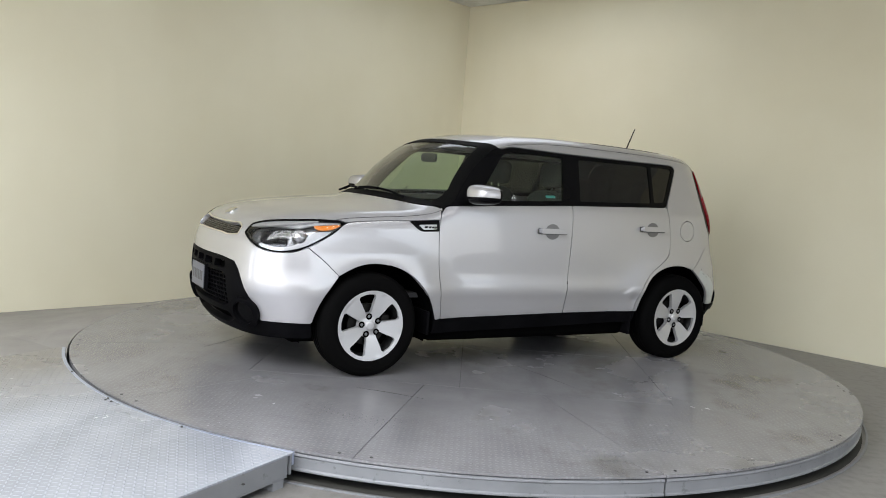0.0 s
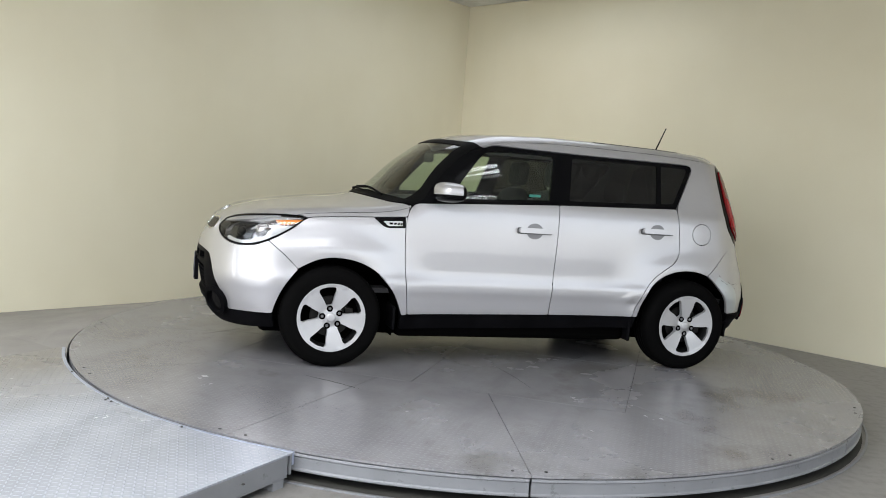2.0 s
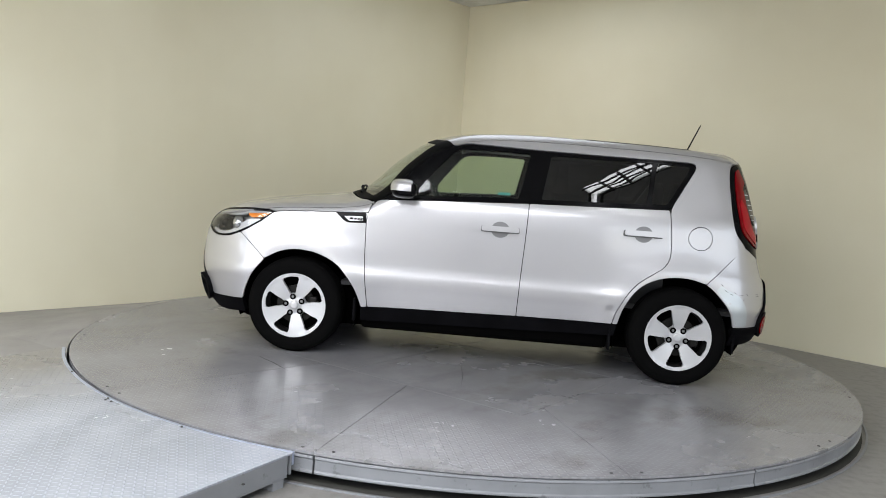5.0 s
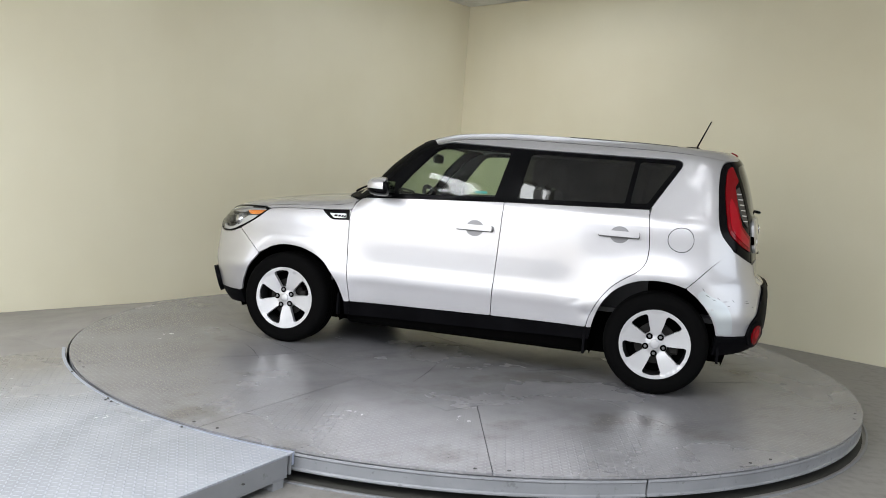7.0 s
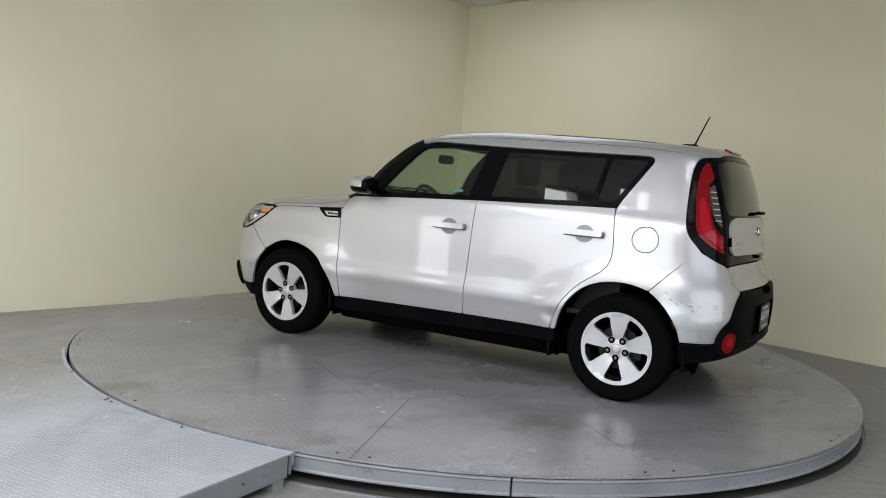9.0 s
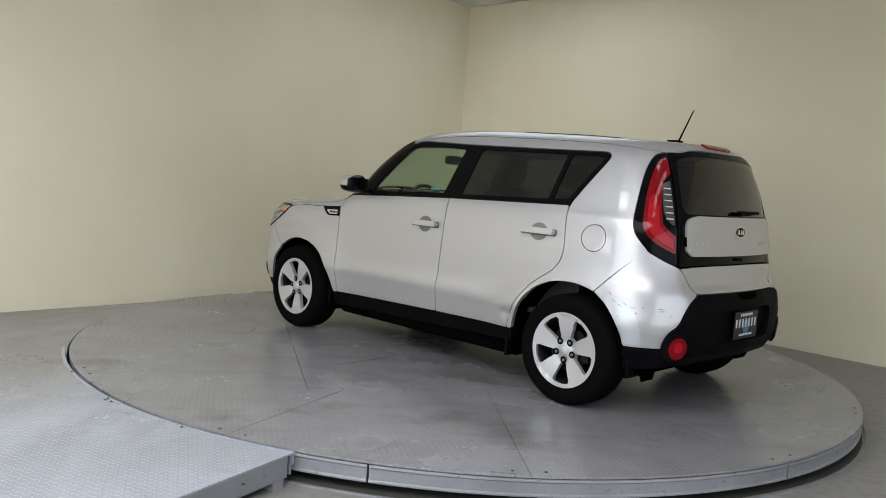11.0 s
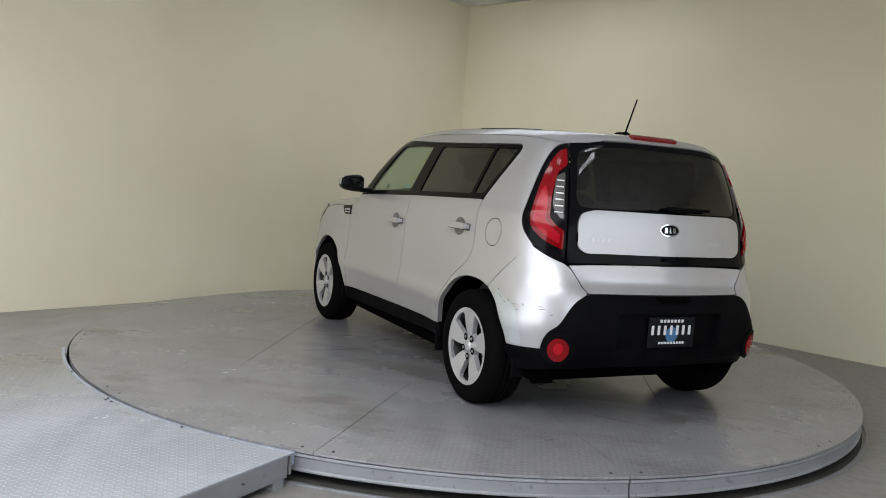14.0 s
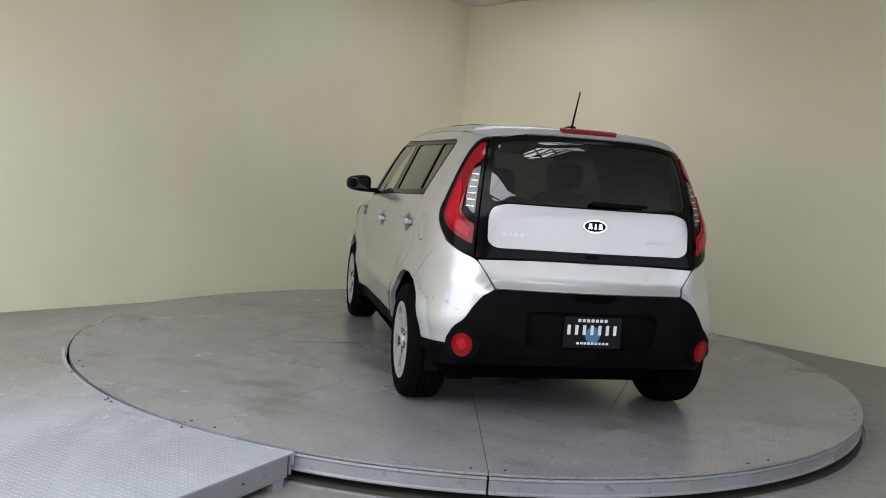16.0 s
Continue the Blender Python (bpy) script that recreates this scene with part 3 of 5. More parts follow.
def panel(name, pieces, mats, parent, label="", both=True):
    if not isinstance(pieces, list):
        pieces = [pieces]
    obs = []
    for mir in ((False, True) if both else (False,)):
        obs.append(link_mesh(name, sheets_mesh(name, pieces, mir), mats, parent, label))
    return obs[0]


def twin(half, mid):
    """A half outline that starts and ends on the middle line, with its mirrored half."""
    return list(half) + [(2 * mid - p[0], *p[1:]) for p in half[::-1]]


def shoulder(s):
    """Where the body's side turns into its top: height and place for each s."""
    s = np.asarray(s, float)
    lo, hi = np.full(len(s), 0.86), np.full(len(s), 1.62)
    for _ in range(30):
        mid = (lo + hi) / 2
        p, n = girth(np.stack([s, mid], 1))
        ox, oy, dx, dy = rays(s)
        up = (n[:, 0] * dx + n[:, 1] * dy < 0.68) | (body_f(ox, oy, mid) > -0.05)
        lo, hi = np.where(up, lo, mid), np.where(up, mid, hi)
    p, n = girth(np.stack([s, lo], 1))
    return lo, p


def under(poly, margin):
    """The polygon with its forward top points kept below the shoulder line."""
    out = []
    for p in poly:
        if p[0] < 0.3 and p[1] > 1.3:
            z, _ = shoulder([p[0]])
            p = (p[0], min(p[1], float(z[0]) - margin), *p[2:])
        out.append(p)
    return out


# car finishes
def silver_paint():
    m = material("silver_metallic_paint", (0.60, 0.60, 0.615), 0.38, 0.60, coat=1.0)
    n = Nodes(m)
    flake, dust = n.noise(900, 2), n.noise(3.5, 5)
    c = n.mix(n.ramp(flake, [(0.3, 0.0), (0.7, 1.0)]), (0.43, 0.427, 0.44), (0.515, 0.511, 0.525))
    n.set("Base Color", c)
    n.set("Roughness", n.ramp(dust, [(0.3, 0.33), (0.75, 0.42)]))
    return m


def glass(name, tint, gloss=1.0):
    m = bpy.data.materials.new(name)
    m.use_nodes = True
    t = m.node_tree
    t.nodes.remove(t.nodes["Principled BSDF"])
    tr, gl, mx, lw, pw, ma = (t.nodes.new(k) for k in ("ShaderNodeBsdfTransparent", "ShaderNodeBsdfGlossy", "ShaderNodeMixShader", "ShaderNodeLayerWeight", "ShaderNodeMath", "ShaderNodeMath"))
    tr.inputs[0].default_value = (*tint, 1)
    gl.inputs[0].default_value = (gloss, gloss, gloss, 1)
    gl.inputs["Roughness"].default_value = 0.01
    lw.inputs[0].default_value = 0.5
    pw.operation, ma.operation = 'POWER', 'MULTIPLY_ADD'
    pw.inputs[1].default_value = 4.0
    ma.inputs[1].default_value, ma.inputs[2].default_value = 0.85, 0.05
    t.links.new(lw.outputs["Facing"], pw.inputs[0])
    t.links.new(pw.outputs[0], ma.inputs[0])
    t.links.new(ma.outputs[0], mx.inputs[0])
    t.links.new(tr.outputs[0], mx.inputs[1])
    t.links.new(gl.outputs[0], mx.inputs[2])
    t.links.new(mx.outputs[0], t.nodes["Material Output"].inputs[0])
    return m


def black_plastic():
    m = material("black_textured_plastic", (0.010, 0.010, 0.011), 0.55, spec=0.03)
    n = Nodes(m)
    a, b = n.noise(350, 2), n.noise(5, 4)
    n.set("Base Color", n.mix(n.ramp(b, [(0.4, 0.0), (0.75, 1.0)]), (0.0025, 0.0025, 0.003), (0.005, 0.005, 0.006)))
    n.set("Roughness", n.ramp(b, [(0.3, 0.48), (0.7, 0.62)]))
    n.set("Normal", n.bump(a, 0.0006, 0.4))
    return m


SILVER = silver_paint()
PLASTIC = black_plastic()
GLOSSBLACK = material("gloss_black_trim", (0.003, 0.003, 0.0035), 0.14, 0.0, coat=0.0, spec=0.08)
FRIT = material("matt_black_border", (0.004, 0.004, 0.004), 0.6, spec=0.05)
RUBBER = material("tyre_rubber", (0.0035, 0.0035, 0.0035), 0.75, spec=0.015)
ALLOY = material("silver_alloy", (0.52, 0.52, 0.53), 0.38, 0.5, coat=0.4)
ALLOY_IN = material("alloy_inner_barrel", (0.022, 0.022, 0.022), 0.45, 0.7)
IRON = material("brake_iron", (0.012, 0.011, 0.010), 0.5, 0.7)
MESHGRILLE = material("bronze_grille_mesh", (0.10, 0.09, 0.07), 0.45, 0.4)
CHROME = material("bright_chrome", (0.85, 0.85, 0.86), 0.07, 1.0)
GLASS_CLEAR = glass("greenish_window_glass", (0.66, 0.76, 0.66))
GLASS_DARK = glass("dark_privacy_glass", (0.042, 0.044, 0.042))
LENS = glass("clear_lamp_lens", (0.93, 0.94, 0.95))
LAMP_BOWL = material("lamp_reflector_bowl", (0.42, 0.42, 0.43), 0.18, 0.9)
AMBER = material("amber_reflector", (0.75, 0.22, 0.02), 0.2, coat=1.0)
RED = material("red_lamp_lens", (0.17, 0.0015, 0.004), 0.08, coat=0.1, spec=0.25)
REDLIGHT = material("bright_red_lamp_lens", (0.33, 0.005, 0.012), 0.10, coat=0.1, spec=0.25)
CLEARLAMP = material("clear_lamp_insert", (0.07, 0.066, 0.064), 0.2, 0.3, coat=0.2)
CABIN = material("dark_grey_cabin_trim", (0.035, 0.035, 0.037), 0.75)
CLOTH = material("dark_grey_seat_cloth", (0.045, 0.045, 0.047), 0.9)
LINER = material("light_grey_headliner", (0.30, 0.30, 0.29), 0.9)
# near-black for the underbody, and for shade painted into openings and recesses
SHADOWBLACK = material("black_underbody_and_shade", (0.002, 0.002, 0.002), 1.0, spec=0.0)
PLATEBLACK = material("black_plate", (0.004, 0.004, 0.006), 0.3, spec=0.2)
PLATEWHITE = material("plate_white", (0.62, 0.64, 0.66), 0.4)
PLATEGREY = material("dull_plate", (0.13, 0.135, 0.16), 0.4)
PLATEBLUE = material("plate_blue", (0.045, 0.14, 0.28), 0.4)
TAG = material("teal_sticker", (0.10, 0.40, 0.42), 0.5)
SCRATCH = material("scuff_mark", (0.10, 0.10, 0.10), 0.7)

# shared outlines, in girth coordinates
GAP_HOOD = [(-1.477, 0.945), (-1.278, 0.964), (-1.04, 0.973), (-0.822, 0.987)]
DOOR_FRONT_EDGE = [(-0.762, 1.078), (-0.805, 1.04), (-0.826, 0.985), (-0.834, 0.93), (-0.827, 0.652), (-0.789, 0.350)]
B_EDGE = [(0.215, 0.370), (0.222, 0.60), (0.238, 0.90), (0.245, 1.127)]
DOOR_REAR_EDGE = [(0.848, 0.376), (0.864, 0.45), (0.921, 0.571), (0.997, 0.663), (1.08, 0.722), (1.152, 0.769), (1.19, 0.825), (1.198, 0.90), (1.186, 1.048), (1.174, 1.154)]
ARCH_F = [(-0.830, 0.345), (-0.862, 0.43), (-0.905, 0.51), (-0.99, 0.61), (-1.07, 0.66), (-1.17, 0.695), (-1.30, 0.706), (-1.40, 0.685), (-1.49, 0.635), (-1.55, 0.565), (-1.60, 0.48), (-1.635, 0.39), (-1.650, 0.335)]
ARCH_R = [(0.884, 0.376), (0.905, 0.47), (0.955, 0.575), (1.03, 0.652), (1.13, 0.70), (1.24, 0.718), (1.35, 0.712), (1.44, 0.685), (1.51, 0.64), (1.575, 0.57), (1.625, 0.48), (1.645, 0.412)]
TAIL = [(1.924, 1.497), (1.80, 1.475), (1.725, 1.42), (1.68, 1.33), (1.655, 1.22), (1.640, 1.12), (1.642, 1.07), (1.665, 1.02), (1.745, 0.940), (1.846, 0.888), (1.935, 0.860)]
BUMPER_R = [(2.041, 0.714), (1.985, 0.68), (1.945, 0.62), (1.91, 0.549), (1.865, 0.515), (1.842, 0.47), (1.836, 0.418)]
BLACK_F = [(-2.20, 0.683), (-2.085, 0.668), (-2.045, 0.62), (-1.987, 0.485), (-1.940, 0.41), (-1.928, 0.327)]
LAMP_F = [(-2.072, 0.842), (-2.068, 0.898), (-2.0, 0.922), (-1.889, 0.938), (-1.669, 0.955), (-1.518, 0.955), (-1.474, 0.942), (-1.538, 0.887), (-1.651, 0.812), (-1.765, 0.755), (-1.878, 0.745), (-1.97, 0.775)]


def car_body(car):
    sil = lambda *a, **k: sheet(*a, **k)
    # doors
    belt_f = [(0.245, 1.127), (-0.393, 1.098), (-0.762, 1.078)]
    panel("front_door", sil(DOOR_FRONT_EDGE + B_EDGE[:-1] + belt_f[:-1], girth, step=0.022), SILVER, car)
    dent = lambda v: (-0.009 * np.exp(-((v[:, 0] - 0.838) / 0.035) ** 2 - ((v[:, 1] - 0.462) / 0.035) ** 2) + 0.002 * np.exp(-((v[:, 0] - 0.800) / 0.025) ** 2 - ((v[:, 1] - 0.500) / 0.018) ** 2)
                      - 0.003 * np.exp(-((v[:, 0] - 0.76) / 0.05) ** 2 - ((v[:, 1] - 0.53 - 0.3 * (v[:, 0] - 0.76)) / 0.012) ** 2))
    poly = B_EDGE[::-1] + DOOR_REAR_EDGE
    link_mesh("rear_door", sheets_mesh("rear_door", [sil(poly, girth, step=0.014, crown=dent)]), SILVER, car, "silver rear door with a dented corner")
    link_mesh("rear_door", sheets_mesh("rear_door", [sil(poly, girth)], True), SILVER, car)
    # front wing
    poly = GAP_HOOD + DOOR_FRONT_EDGE[3:] + ARCH_F[:9] + [(-1.508, 0.623), (-1.60, 0.715), (-1.694, 0.788), (-1.651, 0.812), (-1.538, 0.887)]
    panel("front_wing", sil(poly, girth, depth=0.03), SILVER, car)
    # rear quarter with the roof rail
    ss = np.linspace(1.93, -0.30, 40)
    zz, pp = shoulder(ss)
    fuel = [(1.385 + 0.082 * math.cos(a), 0.982 + 0.076 * math.sin(a)) for a in np.linspace(0, math.tau, 25)[:-1]]
    quarter = DOOR_REAR_EDGE + [(1.345, 1.44), (1.342, 1.466), (1.31, 1.479), (0.749, 1.482), (0.226, 1.489), (-0.202, 1.506), (-0.28, 1.500)]
    quarter = under(quarter, 0.010)
    quarter += [(s, z, 0.0) for s, z in zip(ss[::-1], zz[::-1])] + TAIL[:9] + [(1.60, 0.838)] + ARCH_R[:8][::-1]
    panel("rear_quarter", sil(quarter, girth, holes=[fuel], depth=0.03), SILVER, car)
    panel("fuel_flap", sil(fuel, girth, gap=0.002), SILVER, car, both=False)
    # bonnet
    sh = np.concatenate([np.linspace(-0.80, S1, 14), np.linspace(S1, S_FRONT, 26)[1:]])
    hz, hp = shoulder(sh)
    low = [(S_FRONT, 0.905), (-2.17, 0.90), (-2.075, 0.905), (-2.0, 0.925), (-1.889, 0.941), (-1.669, 0.958), (-1.518, 0.958)] + GAP_HOOD + [(-0.80, 1.066)]
    half = low + [(s, z, 0.0) for s, z in zip(sh, hz)]
    side = sil(half, girth, depth=0.012)
    mv, mf, mc = side
    ys = np.linspace(hp[0][1] , -hp[0][1], 15)
    back = [(-1.062 + 0.34 * y * y, y) for y in ys]
    left = [(p[0], p[1], 0.0) for p in hp]
    top = sil(left[::-1] + [(x, y) for x, y in back[1:-1]] + [(p[0], -p[1], 0.0) for p in hp][:-1], lid, gap=0.0, depth=0.0, step=0.05)
    m2 = ([(x, -y, z) for x, y, z in mv], [q[::-1] for q in mf], [])
    i = 0
    for q in mf:
        m2[2].extend([np.array((a[0], -a[1], a[2])) for a in mc[i:i + len(q)][::-1]])
        i += len(q)
    panel("bonnet", [side, m2, top], SILVER, car, both=False)
    # roof
    rs = np.concatenate([np.linspace(-0.30, S2, 24), np.linspace(S2, S_REAR, 22)[1:]])
    rz, rp = shoulder(rs)
    ys = np.linspace(-rp[0][1], rp[0][1], 13)
    front = [(-0.468 + 0.34 * y * y, y) for y in ys][1:-1]
    around = [(p[0], p[1], 0.0) for p in rp] + [(p[0], -p[1], 0.0) for p in rp[::-1][1:]]
    panel("roof", sil(around + front, lid, gap=0.0, depth=0.0, step=0.05), SILVER, car, both=False)
    panel("roof_moulding", sil([(0.60, -0.520), (1.30, -0.512), (1.30, -0.496), (0.60, -0.503)], lid, gap=0, out=0.0015, depth=0.004, step=0.04, r=0.004), PLASTIC, car, "thin black roof moulding")
    panel("headliner", sil(around + front, lid, gap=0.03, depth=0.0, out=-0.045, step=0.10), LINER, car, both=False)
    # tail edge above the rear glass
    ss = np.linspace(1.93, S_REAR, 24)
    zz, _ = shoulder(ss)
    half = [(S_REAR, 1.530), (2.2, 1.520), (1.935, 1.500)] + [(s, z, 0.0) for s, z in zip(ss, zz)]
    panel("tailgate_spoiler", sil(twin(half, S_REAR), wrap, gap=0.001, depth=0.02), SILVER, car, both=False)
    stop = [(S_REAR, 1.566), (2.395, 1.563), (2.388, 1.553), (2.40, 1.543), (S_REAR, 1.546)]
    panel("high_stop_lamp", sil(twin(stop, S_REAR), wrap, gap=0, out=0.010, step=0.02, depth=0.012), RED, car, "red high-level stop lamp", both=False)
    # tailgate
    half = [(S_REAR, 1.527), (2.2, 1.517), (1.928, 1.494), (1.928, 0.864), (2.2, 0.872), (S_REAR, 0.876)]
    pane = [(S_REAR, 1.495), (2.2, 1.487), (2.02, 1.46), (1.985, 1.42), (1.975, 1.20), (2.0, 1.165), (2.06, 1.160), (S_REAR, 1.166)]
    panel("tailgate_surround", sil(twin(half, S_REAR), wrap, holes=[twin(pane, S_REAR)], depth=0.03), GLOSSBLACK, car, both=False)
    panel("rear_window", sil(twin(pane, S_REAR), wrap, gap=-0.004, out=-0.003, depth=0.0), GLASS_DARK, car, "dark tinted rear window", both=False)
    half = [(S_REAR, 1.152), (2.075, 1.147), (2.0, 1.125, 0.03), (1.982, 1.08), (1.985, 0.95, 0.03), (2.03, 0.922), (2.1, 0.922), (S_REAR, 0.936)]
    panel("tailgate_panel", sil(twin(half, S_REAR), wrap, gap=0, out=0.014, depth=0.02, r=0.03), SILVER, car, both=False)
    half = [(S_REAR, 0.872), (2.2, 0.868), (1.940, 0.858), (1.99, 0.795), (2.043, 0.718), (2.3, 0.718), (S_REAR, 0.718)]
    panel("tailgate_lower", sil(twin(half, S_REAR), wrap, step=0.02, crown=lambda v: -0.006 * np.exp(-((v[:, 0] - S_REAR - 0.33) / 0.02) ** 2 - ((v[:, 1] - 0.76) / 0.03) ** 2)), SILVER, car, "silver lower tailgate with a small dent", both=False)
    # tail lamps
    tail = TAIL[:-1] + [(1.922, 0.868), (1.922, 1.494)]
    for mir in (False, True):
        lamp = link_mesh("tail_lamp", sheets_mesh("tail_lamp", [sil(tail[1:], girth, depth=0.03)], mir), GLOSSBLACK, car, "tail lamp in a gloss black surround")
        red = [(1.908, 1.458), (1.85, 1.45), (1.785, 1.40), (1.735, 1.31), (1.712, 1.22), (1.698, 1.08), (1.722, 1.03), (1.80, 0.972), (1.905, 0.932), (1.907, 1.03), (1.86, 1.055), (1.82, 1.095), (1.818, 1.22), (1.845, 1.33), (1.912, 1.372)]
        link_mesh("red_lens", sheets_mesh("red_lens", [sil(red, girth, gap=0, out=0.008, depth=0.012, step=0.03)], mir), RED, lamp, "glossy red lens")
        low = [(1.735, 1.22), (1.722, 1.08), (1.745, 1.045), (1.80, 1.0), (1.885, 0.96), (1.885, 1.01), (1.84, 1.04), (1.80, 1.08), (1.798, 1.20), (1.77, 1.26)]
        link_mesh("light_guide", sheets_mesh("light_guide", [sil(low, girth, gap=0, out=0.012, depth=0.008, step=0.03)], mir), REDLIGHT, lamp)
        clear = [(1.838, 1.312), (1.898, 1.335), (1.900, 1.085), (1.872, 1.10), (1.832, 1.145), (1.828, 1.22)]
        link_mesh("clear_lens", sheets_mesh("clear_lens", [sil(clear, girth, gap=0, out=0.006, depth=0.01, step=0.03)], mir), CLEARLAMP, lamp, "clear reversing lens")
        for k in range(6):
            z = 1.12 + 0.033 * k
            bar = [(1.842, z), (1.893, z), (1.893, z + 0.006), (1.842, z + 0.006)]
            link_mesh("lens_rib", sheets_mesh("lens_rib", [sil(bar, girth, gap=0, out=0.009, depth=0.004, step=0.03, r=0.001)], mir), ALLOY, lamp)
    # rear bumper
    corner = [(1.732, 0.944), (1.846, 0.888), (1.938, 0.860), (1.99, 0.795)] + BUMPER_R + [(1.645, 0.412)] + ARCH_R[7:-1][::-1] + [(1.60, 0.838)]
    panel("bumper_corner", sil(corner, girth), SILVER, car, "silver bumper corner with scuffs")
    half = [(S_REAR, 0.712), (2.3, 0.714)] + BUMPER_R + [(1.645, 0.410), (1.650, 0.275), (1.80, 0.285), (1.95, 0.31), (2.2, 0.322), (S_REAR, 0.325)]
    rec = [(S_REAR, 0.622), (2.30, 0.620), (2.205, 0.616), (2.195, 0.58), (2.205, 0.44), (2.24, 0.432), (S_REAR, 0.434)]
    ridge = lambda v: 0.012 * np.clip((v[:, 1] - 0.36) / 0.01, -1, 1) - 0.02 * np.exp(-((v[:, 1] - 0.405) / 0.008) ** 2) * (np.abs(v[:, 0] - S_REAR) < 0.62)
    panel("rear_bumper", sil(twin(half, S_REAR), wrap, holes=[twin(rec, S_REAR)], depth=0.05, crown=ridge, step=0.03), PLASTIC, car, "black textured plastic rear bumper", both=False)
    panel("plate_recess", sil(twin(rec, S_REAR), wrap, gap=-0.012, out=-0.022, depth=0.0), PLASTIC, car, both=False)
    slot = [(2.43, 0.708), (2.44, 0.69), (2.47, 0.678), (S_REAR, 0.676)]
    panel("tailgate_release", sil(twin([(S_REAR, 0.709)] + slot, S_REAR), wrap, gap=0, out=0.016, depth=0.02, step=0.03), SHADOWBLACK, car, both=False)
    ring = [(1.912 + 0.078 * math.cos(a), 0.432 + 0.084 * math.sin(a)) for a in np.linspace(0, math.tau, 25)[:-1]]
    dot = [(1.912 + 0.047 * math.cos(a), 0.430 + 0.060 * math.sin(a)) for a in np.linspace(0, math.tau, 25)[:-1]]
    for mir in (False, True):
        fog = link_mesh("rear_reflector", sheets_mesh("rear_reflector", [sil(ring, girth, gap=0, out=0.020, depth=0.05, step=0.03)], mir), PLASTIC, car)
        # brighter red oval, painted as the hot glint in the reflector's middle
        mid = [(1.912 + 0.022 * math.cos(a), 0.436 + 0.030 * math.sin(a)) for a in np.linspace(0, math.tau, 17)[:-1]]
        link_mesh("lens_glint", sheets_mesh("lens_glint", [sil(mid, girth, gap=0, out=0.0275, depth=0.002, step=0.02)], mir), REDLIGHT, fog)
        link_mesh("red_disc", sheets_mesh("red_disc", [sil(dot, girth, gap=0, out=0.026, depth=0.008, step=0.03)], mir), RED, fog, "round red reflector")
    # window surround
    dlo = [(-0.762, 1.082), (-0.393, 1.102), (0.245, 1.131), (0.775, 1.143), (1.172, 1.158), (1.345, 1.445), (1.338, 1.468), (1.31, 1.476), (0.749, 1.479), (0.226, 1.486), (-0.202, 1.503), (-0.28, 1.499)]
    dlo = under(dlo, 0.013)
    ps = np.linspace(-0.30, -0.78, 12)
    pz, pp2 = shoulder(ps)
    dlo += [(s, z, 0.0) for s, z in zip(ps, pz)]
    g1 = [(-0.500, 1.125), (0.172, 1.155), (0.232, 1.448), (0.222, 1.462), (-0.02, 1.468), (-0.245, 1.462), (-0.285, 1.44), (-0.42, 1.285), (-0.51, 1.16)]
    g2 = [(0.325, 1.160), (1.015, 1.180), (1.052, 1.448), (1.04, 1.456), (0.40, 1.460), (0.372, 1.448)]
    g3 = [(1.050, 1.184), (1.155, 1.190), (1.305, 1.435), (1.300, 1.452), (1.095, 1.456), (1.083, 1.444)]
    panel("window_surround", sil(dlo, girth, holes=[g1, g2, g3], depth=0.025, gap=0.001), GLOSSBLACK, car, "gloss black window surround")
    panel("front_side_window", sil(g1, girth, gap=-0.004, out=-0.006, depth=0.0), GLASS_CLEAR, car, "greenish side window")
    panel("rear_side_window", sil(g2, girth, gap=-0.004, out=-0.006, depth=0.0), GLASS_DARK, car, "dark tinted side window")
    panel("quarter_window", sil(g3, girth, gap=-0.004, out=-0.006, depth=0.0), GLASS_DARK, car, "dark tinted side window")
    # windscreen
    es = np.linspace(-0.30, -0.78, 14)
    _, ep = shoulder(es)
    ys = np.linspace(ep[-1][1], -ep[-1][1], 13)
    base = [(-1.050 + 0.34 * y * y, y) for y in ys]
    ys2 = np.linspace(-ep[0][1], ep[0][1], 13)
    crest = [(-0.472 + 0.34 * y * y, y) for y in ys2]
    outline = [(p[0], p[1], 0.0) for p in ep] + base[1:-1] + [(p[0], -p[1], 0.0) for p in ep[::-1]] + crest[1:-1]
    e2 = []
    for p in ep:
        x, y = p[0] - 0.010, p[1] + 0.085
        if -1.0 + 0.34 * y * y + 0.05 < x < -0.53 + 0.34 * y * y - 0.03:
            e2.append((x, y))
    y0, y1 = e2[0][1] + 0.006, e2[-1][1] + 0.012
    pane = e2 + [(-0.985 + 0.34 * y * y, y) for y in np.linspace(y1, -y1, 11)] + [(a, -b) for a, b in e2[::-1]] + [(-0.53 + 0.34 * y * y, y) for y in np.linspace(-y0, y0, 9)]
    panel("windscreen_border", sil(outline, lid, holes=[pane], gap=0.0, depth=0.02, step=0.04), FRIT, car, both=False)
    panel("windscreen", sil(pane, lid, gap=-0.004, out=-0.004, depth=0.0), GLASS_CLEAR, car, "greenish windscreen", both=False)
    # sills and mud flaps
    panel("sill", sil([(-0.83, 0.345), (-0.789, 0.348), (0.215, 0.367), (0.884, 0.375), (0.872, 0.29), (0.06, 0.262), (-0.80, 0.245)], girth, out=-0.008, depth=0.06), PLASTIC, car, "black plastic sill")
    panel("wheel_arch_trim", sil([(-0.792, 0.352), (-0.83, 0.46), (-0.88, 0.515), (-0.90, 0.505), (-0.862, 0.43), (-0.832, 0.345), (-0.835, 0.25), (-0.80, 0.25)], girth, gap=0, out=-0.004, depth=0.03), PLASTIC, car)
